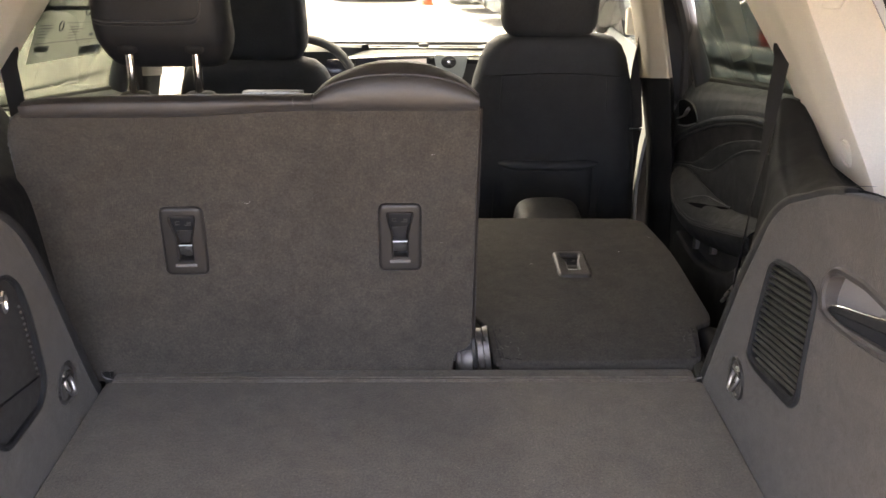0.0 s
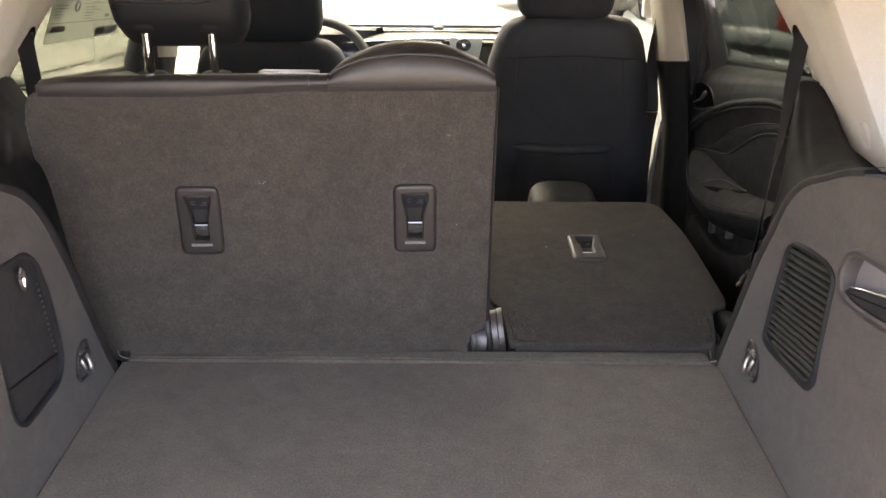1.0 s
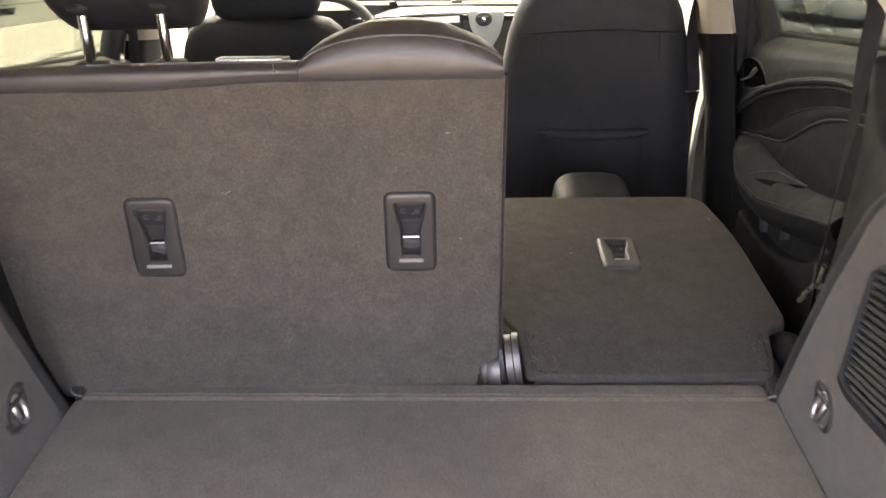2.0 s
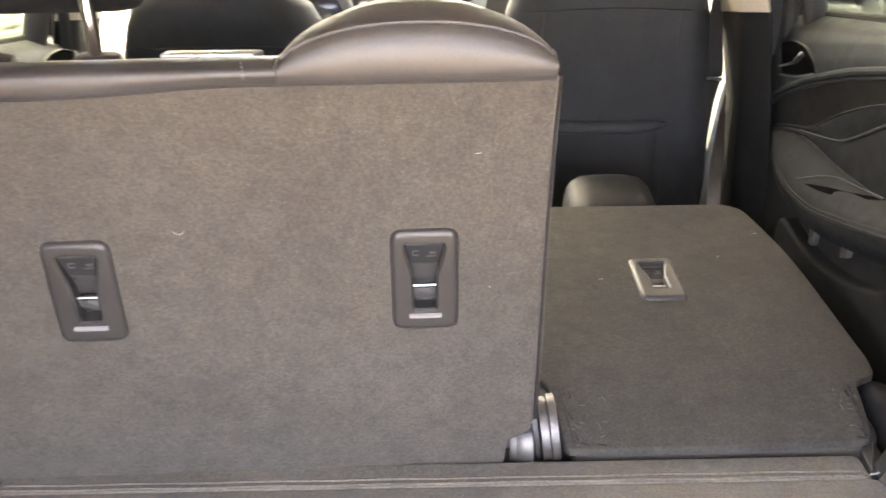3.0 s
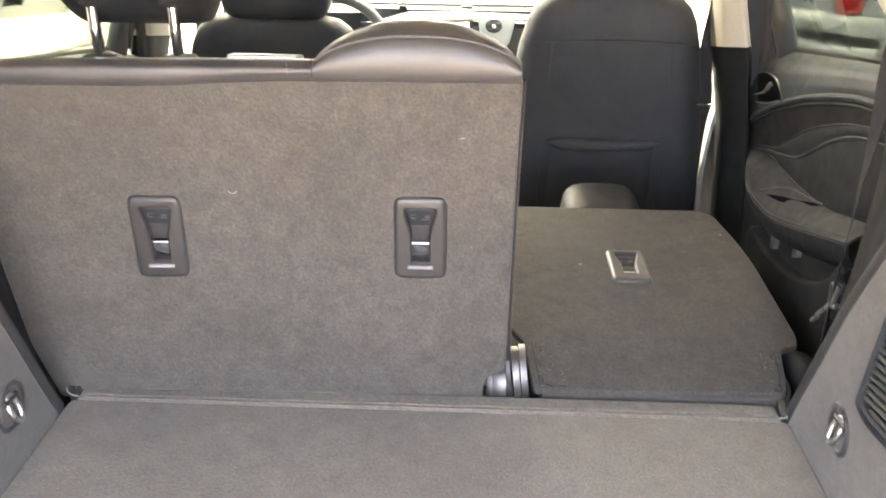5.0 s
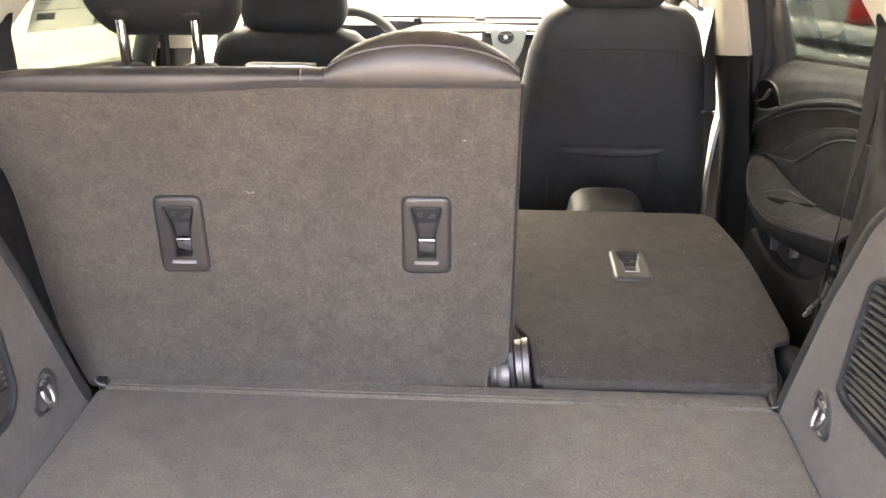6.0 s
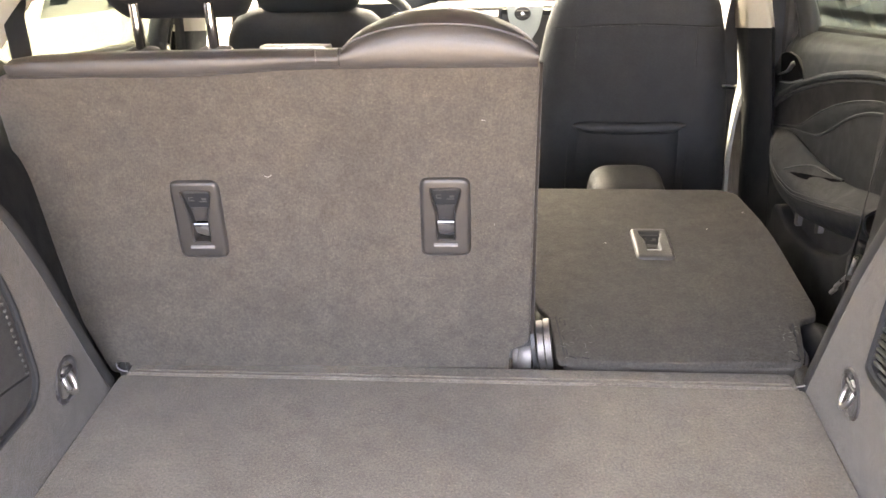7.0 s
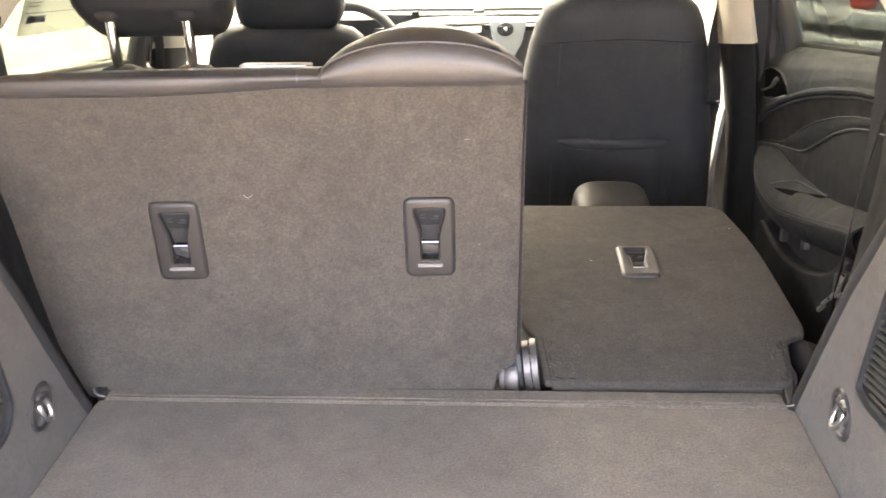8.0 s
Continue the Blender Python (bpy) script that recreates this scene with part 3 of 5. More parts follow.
def cargo_panel(s):
    t = thing("side_panel", (side_x(s, 0.49), 0.9, FLOOR), "dark carpeted cargo side panel with " + ("black air grille and recessed handle" if s > 0 else "black netted storage pocket"), "side panel", "cargo side panels")
    top = [tuple(p) for p in smooth_line([Vector((*p, 0)) for p in (EDGE if s > 0 else EDGE_LEFT)], 5)]
    outline = [(p[0], p[1]) for p in top] + [(0.10, 0.73)]
    if s > 0:
        holes = [rounded(GRILLE, 0.012, 3), rounded(HANDLE, 0.014, 4)]
    else:
        holes = [rounded(NET, 0.03, 5)]
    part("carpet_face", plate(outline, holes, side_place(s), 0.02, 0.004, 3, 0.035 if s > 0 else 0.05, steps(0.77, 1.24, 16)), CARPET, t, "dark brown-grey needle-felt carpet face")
    # plastic edging: a flat band in front of the carpet, a narrow bead along the top
    def flange(p, q, wide):
        d = Vector((q[0] - p[0], q[1] - p[1])).normalized()
        n = Vector((d.y, -d.x))
        if n.x + 0.4 * n.y < 0:
            n = -n
        x = panel_x(p[1])
        prof = [(-0.003, 0.012), (-0.003, -0.0005), (0.002, -0.0022), (wide * 0.5, -0.0022), (wide * 0.8, 0.0), (wide * 0.95, 0.005), (wide, 0.013), (wide, 0.04)]
        return [(side_x(s, x + w), p[0] + n.x * u, p[1] + n.y * u) for u, w in prof]
    line = top[2:42]
    wides = [float(np.interp(p[1], [0.80, 1.08, 1.165, 1.20], [0.021, 0.021, 0.012, 0.008])) for p in line]
    part("edging", loft([flange(p, q, w) for p, q, w in zip(line, top[3:43], wides)], closed=False), EDGING, t, "charcoal plastic edging")
    part("ledge_cap", moved(pillow(0.030, 0.036, 0.014, 2.4, 20, 8), pose(side_x(s, 0.508), 1.010, 1.238, -22, 0, 0)), PLASTIC_GREY, t, "moulded bump on the ledge")
    tie_down(s, t)
    if s > 0:
        g = rounded(GRILLE, 0.012, 3)
        gi = rounded([(0.62 * l[0] + 0.38 * o[0], 0.62 * l[1] + 0.38 * o[1]) for l, o in zip(LOUVRE, GRILLE)], 0.012, 3)
        fr = part("air_grille", ring_frame(g, gi, side_place(s), 0.03, 0.005, 0.003), PLASTIC_DARK, t, "black slatted air outlet grille")
        part("backing", slab(inset(gi, -0.002), lambda y, z, w: (side_x(s, panel_x(z) + 0.012 + w), y, z), 0.004, 0.001), PLASTIC_DARK, fr)
        count = 18
        rise = -0.185
        for k in range(count):
            # louvres lie along the car, rising towards the tailgate
            off = 0.916 + (1.101 - 0.916) * (k + 0.5) / count
            ys = []
            for a, b in zip(gi, gi[1:] + gi[:1]):
                da, db = a[1] - off - (1.08 - a[0]) * -rise, b[1] - off - (1.08 - b[0]) * -rise
                if da * db < 0:
                    ys.append(a[0] + (b[0] - a[0]) * da / (da - db))
            if len(ys) < 2 or max(ys) - min(ys) < 0.02:
                continue
            q = []
            for y in (min(ys) - 0.002, max(ys) + 0.002):
                z = off + (1.08 - y) * -rise
                x = panel_x(z)
                q.append([(side_x(s, x + 0.0010), y, z - 0.0024), (side_x(s, x + 0.0045), y, z - 0.0024), (side_x(s, x + 0.0045), y, z + 0.0018), (side_x(s, x + 0.0028), y, z + 0.0022), (side_x(s, x + 0.0010), y, z + 0.0012)])
            part("slat", loft(q), SLAT_GREY, fr)
        h = rounded(HANDLE, 0.014, 4)
        hi = inset(h, 0.011)
        fr = part("handle_pocket", ring_frame(h, hi, side_place(s), 0.034, 0.003, 0.003), RIM_GREY, t, "grey recessed seat-folding handle")
        part("bowl", slab(inset(hi, -0.002), lambda y, z, w: (side_x(s, panel_x(z) + 0.010 + 0.010 * math.sin(max(0.0, min(1.0, (z - 1.085) / 0.085)) * math.pi) + w), y, z), 0.004, 0.001), SILVER_PLASTIC, fr, "silver-grey pocket")
        lev = rounded([(0.972, 1.092), (0.965, 1.101), (0.900, 1.121), (0.847, 1.139), (0.800, 1.148), (0.760, 1.148), (0.765, 1.128), (0.80, 1.119), (0.885, 1.102), (0.945, 1.091)], 0.004, 3)
        part("lever", slab(lev, lambda y, z, w: (side_x(s, panel_x(z) + 0.001 + (z - 1.09) * 0.25 + w), y, z), 0.020, 0.003), PLASTIC_DARK, fr, "dark pull lever")
        part("lever_edge", tube(smooth_line([(side_x(s, panel_x(z) + 0.002 + (z - 1.09) * 0.25), y, z) for y, z in ((0.968, 1.101), (0.935, 1.112), (0.900, 1.122), (0.870, 1.131), (0.847, 1.139), (0.80, 1.149))], 3), 0.0016, 6), CHROME, fr, "chrome lever edge")
    else:
        g = rounded(NET, 0.03, 5)
        gi = inset(g, 0.008)
        fr = part("net_pocket", ring_frame(g, gi, side_place(s), 0.04, 0.001, 0.002), PLASTIC_DARK, t, "black storage pocket with mesh cover")
        part("pocket_back", slab(gi, lambda y, z, w: (side_x(s, panel_x(z) + 0.006 + w), y, z), 0.004, 0.001), NET_CLOTH, fr, "dark mesh cloth")
        part("pull_ring", tube([(side_x(s, panel_x(1.06) - 0.005), 1.058 + 0.006 * math.cos(a), 1.060 + 0.014 * math.sin(a)) for a in (2 * math.pi * k / 16 for k in range(17))], 0.004, 8), CHROME, fr, "bright pull ring")
        for k in range(13):
            f = k / 12
            y, z = 1.113 + 0.016 * f, 1.026 - 0.121 * f
            x = side_x(s, panel_x(z) + 0.004)
            part("stitch", box((x - 0.0012, y - 0.0018, z - 0.0016), (x + 0.0012, y + 0.0018, z + 0.0016)), THREAD_DARK, fr)
        part("crease", tube([(side_x(s, panel_x(z) + 0.0065), y, z) for y, z in ((0.975, 0.929), (1.03, 0.918), (1.085, 0.907), (1.132, 0.897))], 0.0022, 6), PLASTIC_DEEP_SHADE, fr, "fold in the mesh cloth")
    return t


for s in (1, -1):
    cargo_panel(s)


def wheel_trim(s):
    """Black plastic from the carpet panel's front and top edge out to the door opening and the pillar."""
    a = smooth_line([Vector((panel_x(z) + 0.020, y + 0.012, z)) for y, z in (EDGE if s > 0 else EDGE_LEFT)], 5)
    outer = [(0.66, 1.60, 0.73), (0.66, 1.60, 0.80), (0.66, 1.60, 0.95), (0.654, 1.606, 1.03), (0.655, 1.618, 1.10), (0.658, 1.650, 1.185), (0.672, 1.658, 1.208), (0.692, 1.626, 1.206), (0.698, 1.575, 1.186), (0.697, 1.505, 1.152), (0.684, 1.390, 1.143), (0.72, 0.12, 1.16)]
    if s < 0:
        outer[5:11] = [(0.676, 1.58, 1.195), (0.668, 1.52, 1.236), (0.664, 1.44, 1.238), (0.668, 1.36, 1.225), (0.676, 1.30, 1.19), (0.682, 1.22, 1.165)]
    b = smooth_line([Vector(p) for p in outer], 5)

    def surf(i, v):
        p = a[i].lerp(b[i], v)
        f = max(0.0, min(1.0, (i - 22) / 8))      # the front is hollow forwards, the top hollow downwards
        hollow = math.sin(v * math.pi)
        p = p + Vector((0, 0.035 * (1 - f) * hollow, -0.035 * f * hollow))
        return (side_x(s, p.x), p.y, p.z)
    ob = part("wheel_trim", sheet(lambda u, v: surf(int(u), v), range(len(a)), steps(0, 1, 9), 0.01), PLASTIC_DEEP_SHADE)
    tagged(ob, "black plastic wheel-arch trim beside the rear seat", "trim", "wheel-arch trims")
    return ob


for s in (1, -1):
    wheel_trim(s)

# carpet flap between the floor board and the seat backs
flap_pts = rounded([(-0.600, 1.3590), (0.470, 1.3590), (0.470, 1.403), (-0.600, 1.400)], [0.002, 0.002, 0.012, 0.012])
flap = thing("floor_flap", (-0.08, 1.37, FLOOR - 0.02), "narrow hinged carpet flap behind the rear seats", "floor flap")
part("carpet_strip", slab(flap_pts, lambda u, v, w: (u, v, FLOOR + 0.002 - w), 0.02, 0.005, 4), CARPET_FLOOR_LIT, flap)
for yy in (1.3635, 1.372):
    part("rib", tube([(x, yy + 0.0006 * math.sin(x * 40), FLOOR + 0.0018) for x in steps(-0.592, 0.462, 40)], 0.0018, 6), CARPET_FLOOR_LIT, flap)
for s in (1, -1):
    clip = slab(rounded([(side_x(s, 0.470), 1.366), (side_x(s, 0.484), 1.368), (side_x(s, 0.497), 1.398), (side_x(s, 0.494), 1.418), (side_x(s, 0.474), 1.404)], 0.004), lambda u, v, w: (u, v, FLOOR + 0.006 - w + (v - 1.366) * 0.10), 0.02, 0.003)
    part("end_clip", clip, EDGING, flap, "grey plastic end clip")
    part("clip_lip", tube(smooth_line([(side_x(s, x), y, z) for x, y, z in ((0.467, 1.362, 0.7545), (0.476, 1.3625, 0.7555), (0.486, 1.368, 0.757), (0.492, 1.378, 0.759))], 4), 0.0012, 6), SILVER_PLASTIC, flap, "pale lip along the clip's lower edge")


# ---- rear seat ----
def release_latch(parent, place, flat=False):
    """Seat-back release: rounded bezel, printed plate, throat, and a paddle with its lip or, flat, a second bar. place(u, v, w) maps onto the panel, w inwards."""
    out = rounded([(-0.0375, -0.0652), (0.0375, -0.0652), (0.0375, 0.0652), (-0.0375, 0.0652)], 0.015, 5)
    half = [(-0.0145, 0.014), (-0.0125, 0.004), (-0.0125, -0.015), (-0.0125, -0.032), (-0.0110, -0.0355), (-0.004, -0.036)]
    head = [(0.0185, 0.028), (0.0205, 0.038), (0.0215, 0.043), (0.020, 0.0465), (0.012, 0.047), (0.004, 0.047)]
    mid = half + [(-u, v) for u, v in half[::-1]] + head + [(-u, v) for u, v in head[::-1]]
    b = part("release_latch", ring_frame(out, mid, place, 0.022, 0.006, 0.0028, 0.008), BEZEL, parent, "dark plastic seat release latch")
    part("well", slab(inset(mid, -0.002), lambda u, v, w: place(u, v, w + 0.020), 0.003, 0.001), HOLLOW_SHADE, b)

    def slope(v):
        return 0.0015 + (0.047 - v) * 0.20
    part("label_plate", slab(rounded([(-0.0178, 0.017), (0.0178, 0.017), (0.0222, 0.047), (-0.0222, 0.047)], 0.002, 2), lambda u, v, w: place(u, v, w + slope(v)), 0.003, 0.0008), PLASTIC_DARK, b, "matt black printed plate")
    for u0, u1, v0, v1 in ((-0.018, 0.018, 0.0425, 0.0450), (-0.013, -0.006, 0.028, 0.0300), (-0.013, -0.006, 0.034, 0.0355), (-0.0135, -0.0120, 0.029, 0.035), (0.002, 0.013, 0.0265, 0.0285), (0.006, 0.013, 0.030, 0.034)):
        part("print_bar", slab([(u0, v0), (u1, v0), (u1, v1), (u0, v1)], lambda u, v, w: place(u, v, w + slope(v) - 0.0006), 0.001, 0.0002, 1), RIM_GREY, b)
    part("funnel", slab(rounded([(-0.0130, -0.009), (0.0130, -0.009), (0.0178, 0.0165), (-0.0178, 0.0165)], 0.001, 2), lambda u, v, w: place(u, v, w + slope(v) + 0.0005), 0.003, 0.0006), PLASTIC_GREY, b, "sloping throat of the latch")
    part("cross_bar", tube([place(-0.013, -0.011, 0.006), place(0.013, -0.011, 0.006)], 0.0013, 8), SATIN, b, "bright edge of the lever")
    if flat:
        part("cross_bar", tube([place(-0.013, -0.021, 0.008), place(0.013, -0.021, 0.008)], 0.0016, 8), RIM_GREY, b)
        return b
    part("paddle", loft([[place(u, v, 0.004 + 0.013 * max(0.0, (-0.015 - v) / 0.021) ** 1.6 + 0.002 * (u / 0.012) ** 2) for u in steps(-0.0122, 0.0122, 7)] + [place(u, v, 0.0185) for u in steps(0.0122, -0.0122, 3)]
                         for v in steps(-0.036, -0.0135, 9)]), PADDLE, b, "smooth grey pull paddle")
    part("lip", loft([[place(u, -0.0412, 0.004), place(u, -0.0415, -0.0070), place(u, -0.0435, -0.0098), place(u, -0.0458, -0.0094), place(u, -0.0468, -0.0060), place(u, -0.0468, 0.004)] for u in (-0.018, -0.0165, 0.0165, 0.018)]), GRIP_PALE, b, "pale polished lower lip")
    return b


def back_y(z):
    """Rear face of the upright seat back."""
    return float(np.interp(z, [0.70, 0.75, 0.85, 0.96, 1.03, 1.09, 1.15, 1.20, 1.27, 1.40], [1.404, 1.402, 1.395, 1.387, 1.383, 1.378, 1.370, 1.361, 1.344, 1.320]))


SEAT_L, SEAT_R, SEAT_TOP = -0.698, 0.058, 1.268
rear_seat = thing("rear_seat_back", (-0.32, 1.45, 0.72), "upright wide rear seat back, carpeted behind with black leather cap", "car seat", "rear seat backs")
outline = rounded([(SEAT_R - 0.036, 0.735), (SEAT_R - 0.033, 0.784), (SEAT_R - 0.002, 0.797), (SEAT_R, SEAT_TOP - 0.003), (-0.207, SEAT_TOP), (-0.40, SEAT_TOP - 0.012), (-0.682, SEAT_TOP - 0.012), (SEAT_L - 0.001, 1.215), (SEAT_L - 0.004, 1.10), (-0.685, 0.92), (-0.664, 0.83), (-0.636, 0.735)],
                  [0.008, 0.012, 0.022, 0.006, 0.0, 0.05, 0.03, 0.03, 0.05, 0.05, 0.05, 0.01])


def back_place(u, v, w):
    return (u, back_y(v) + w, v)


LATCHES = [(-0.4425, 1.0225), (-0.0735, 1.0255)]
holes = [[(c[0] + p[0], c[1] + p[1]) for p in rounded([(-0.030, -0.057), (0.030, -0.057), (0.030, 0.057), (-0.030, 0.057)], 0.011, 5)] for c in LATCHES]
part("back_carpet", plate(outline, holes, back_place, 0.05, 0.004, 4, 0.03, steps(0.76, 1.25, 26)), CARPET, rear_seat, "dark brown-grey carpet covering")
for c in LATCHES:
    release_latch(rear_seat, lambda u, v, w, c=c: back_place(c[0] + u, c[1] + v, w))


def hump(x):
    """Extra height of the middle head cushion over the seat's top."""
    f = (x - (-0.077)) / 0.130
    return 0.0 if abs(f) >= 1 else (1 - abs(f) ** 2.3) ** 0.75


def droop(x):
    """How far the cap's lower edge sinks towards the outer end."""
    f = max(0.0, min(1.0, (-0.23 - x) / 0.22))
    return 0.010 * f * f * (3 - 2 * f)


def cap_ring(x, top, arch):
    """Section of the leather cap at x: from the carpet's edge over the top to the seat's front."""
    y0 = back_y(SEAT_TOP)
    zp = SEAT_TOP + top                       # piping line
    zt = zp + 0.002 + 0.009 * arch            # crest
    drop = 0.022 * (1 - arch)
    pts = [(y0 + 0.030, SEAT_TOP - 0.03), (y0 - 0.001, SEAT_TOP - 0.008 - droop(x)), (y0 - 0.005, SEAT_TOP + 0.001 - droop(x)), (y0 - 0.007, SEAT_TOP + top * 0.35), (y0 - 0.004, SEAT_TOP + top * 0.75), (y0 + 0.003, zp - 0.002),
           (y0 + 0.008, zp + 0.001), (y0 + 0.022, zp + (zt - zp) * 0.6), (y0 + 0.045, zt - drop * 0.25), (y0 + 0.075, zt - 0.002 - drop), (y0 + 0.105, zt - 0.015 - drop), (y0 + 0.12, zt - 0.045 - drop * 0.5), (y0 + 0.125, SEAT_TOP - 0.06), (y0 + 0.06, SEAT_TOP - 0.06)]
    return [(x, y, z) for y, z in pts]


def left_top(x):
    return 0.0135 - 0.0085 * max(0.0, min(1.0, (-0.25 - x) / 0.40)) + 0.002 * math.sin((x + 0.7) * 9)


xs = [SEAT_L + 0.034, SEAT_L + 0.040, SEAT_L + 0.05] + steps(SEAT_L + 0.065, -0.213, 16) + [-0.210]
rings = []
for i, x in enumerate(xs):
    e = min(1.0, (x - xs[0]) / 0.04 + 0.35)
    rings.append(cap_ring(x, left_top(x) * e, 0.0))
part("cap", loft(rings), LEATHER_CAP, rear_seat, "black leather top roll", sharp=70)
rings = [cap_ring(x, 0.013 + 0.034 * hump(x), 1.0 * hump(x)) for x in [-0.2085] + steps(-0.2065, 0.0525, 36) + [0.055]]
part("middle_cap", loft(rings), LEATHER_CAP, rear_seat, "black leather middle head cushion", sharp=70)
y0 = back_y(SEAT_TOP)
part("piping", tube([(x, y0 + 0.0045, SEAT_TOP + 0.013 + 0.034 * hump(x) + 0.0005) for x in steps(-0.205, 0.052, 48)], 0.0018, 8), LEATHER_CAP, rear_seat, "leather piping along the cushion seam")
part("seam", tube([(-0.2095, y, z) for y, z in ((y0 - 0.004, SEAT_TOP - 0.004), (y0 - 0.005, SEAT_TOP + 0.012), (y0 + 0.002, SEAT_TOP + 0.016))], 0.0016, 6), PLASTIC, rear_seat)
for k in range(5):
    z = SEAT_TOP + 0.000 + 0.0036 * k
    part("stitch", box((-0.2402, y0 - 0.0082, z), (-0.2388, y0 - 0.0052, z + 0.0022)), THREAD, rear_seat)
part("cap_edge", tube([(x, back_y(SEAT_TOP - 0.008) - 0.003, SEAT_TOP - 0.003 - droop(x)) for x in steps(SEAT_L + 0.045, SEAT_R - 0.006, 30)], 0.0022, 6), LEATHER, rear_seat)
# side flank of the back with its stitched leather edge
part("flank", loft([[(SEAT_R - 0.004, back_y(z) + 0.012, z), (SEAT_R + 0.001, back_y(z) + 0.013, z), (SEAT_R + 0.003, back_y(z) + 0.04, z), (SEAT_R + 0.001, back_y(z) + 0.10, z), (SEAT_R - 0.02, back_y(z) + 0.13, z), (SEAT_L + 0.03, back_y(z) + 0.13, z), (SEAT_L + 0.004, back_y(z) + 0.09, z), (SEAT_L + 0.006, back_y(z) + 0.03, z)]
                    for z in steps(0.76, 1.235, 10)]), LEATHER, rear_seat, "black leather seat front and flanks")
for k in range(34):
    z = 0.84 + 0.0115 * k
    part("stitch", box((SEAT_R + 0.0030, back_y(z) + 0.0030, z), (SEAT_R + 0.0046, back_y(z) + 0.0050, z + 0.0035)), THREAD_DARK, rear_seat)
for k in range(6):
    z = 1.135 + 0.012 * k
    part("stitch", box((SEAT_L - 0.0065, back_y(z) + 0.010, z), (SEAT_L - 0.0030, back_y(z) + 0.0125, z + 0.006)), THREAD, rear_seat)
for z, r_ in ((1.098, 0.012), (0.985, 0.011)):
    part("striker_cover", moved(pillow(0.012, 0.018, r_ * 2, 2.6, 12, 8), pose(SEAT_L - 0.004, back_y(z) + 0.018, z, 0, 12, 0)), RIM_GREY, rear_seat, "small grey latch cover")
part("edge_piping", tube([(SEAT_R + 0.0008, back_y(z) + 0.0060, z) for z in steps(0.815, 1.262, 24)], 0.0036, 8), PIPING, rear_seat, "dark leather piping")
# pale belt guide on the seat's top
part("belt_guide", slab(rounded([(-0.328, 1.392), (-0.236, 1.390), (-0.226, 1.404), (-0.322, 1.408)], 0.005, 3), lambda u, v, w: (u, v, SEAT_TOP + 0.011 - w), 0.006, 0.002), SATIN, rear_seat, "pale grey belt guide")
# head restraint on chrome posts
def headrest_ring(z, half, y0, y1):
    """Level section of the restraint: narrower behind than in front."""
    r = min(0.034, (y1 - y0) * 0.42)
    f = float(np.interp(z, [1.345, 1.368, 1.39, 1.405, 1.47], [0.95, 0.86, 0.76, 0.68, 0.62]))     # crowned front
    p = rounded([(-half + 0.014, y0), (half - 0.014, y0), (half, y0 + 0.35 * (y1 - y0)), (half * f, y1), (-half * f, y1), (-half, y0 + 0.35 * (y1 - y0))], [r * 0.7, r * 0.7, r, r, r, r], 5)
    return [(-0.459 + q[0], q[1] + 0.012, z) for q in p]


hr_rows = [(1.299, 0.066, 1.482, 1.508), (1.302, 0.090, 1.468, 1.524), (1.310, 0.097, 1.456, 1.528), (1.324, 0.104, 1.440, 1.533), (1.340, 0.109, 1.424, 1.534), (1.352, 0.112, 1.415, 1.536), (1.372, 0.115, 1.410, 1.543), (1.386, 0.115, 1.409, 1.543), (1.392, 0.115, 1.4075, 1.543), (1.43, 0.115, 1.407, 1.542), (1.47, 0.113, 1.411, 1.537), (1.500, 0.107, 1.420, 1.528), (1.515, 0.093, 1.434, 1.515), (1.520, 0.07, 1.450, 1.50)]
hr = part("headrest", loft([headrest_ring(*r) for r in hr_rows]), HEADREST_SKIN_SHADED, rear_seat, "black leather head restraint", sharp=80)
for dz_, r_ in ((0.0, 0.0020), (-0.006, 0.0012)):
    # stitched border of the padded panel on the restraint's back
    line_ = [(-0.562, 1.440, 1.391), (-0.558, 1.430, 1.389), (-0.550, 1.4225, 1.387), (-0.535, 1.4200, 1.386), (-0.470, 1.4195, 1.3855), (-0.410, 1.4195, 1.387), (-0.394, 1.4195, 1.393), (-0.388, 1.4190, 1.41), (-0.386, 1.4195, 1.45), (-0.386, 1.423, 1.48)]
    part("seam", tube(smooth_line([(x, y, z + dz_) for x, y, z in line_]), r_, 6), LEATHER if dz_ == 0 else PLASTIC, hr)
for px in (-0.514, -0.406):
    part("post", tube([(px, 1.449, 1.215), (px, 1.4475, 1.29), (px, 1.446, 1.345)], 0.0078, 14), CHROME, hr, "chrome post")
    part("post_collar", moved(pillow(0.050, 0.038, 0.012, 2.6, 20, 8), pose(px, 1.453, 1.260)), PLASTIC, hr)
    part("boot", moved(pillow(0.034, 0.022, 0.020, 2.4, 16, 8), pose(px, 1.4390, 1.341, -50, 0, 0)), PLASTIC_DEEP_SHADE, hr, "black post socket")
    part("notch", box((px - 0.005, 1.4425, 1.272), (px + 0.005, 1.448, 1.274)), PLASTIC, hr)
# the back stands slightly askew, its outer end nearer the tailgate
ASKEW = Matrix.Translation((-0.07, 1.38, 0)) @ Matrix.Rotation(radians(1.8), 4, "Z") @ Matrix.Translation((0.07, -1.38, 0))
rear_seat.matrix_world = ASKEW @ Matrix.Translation((-0.32, 1.45, 0.72))

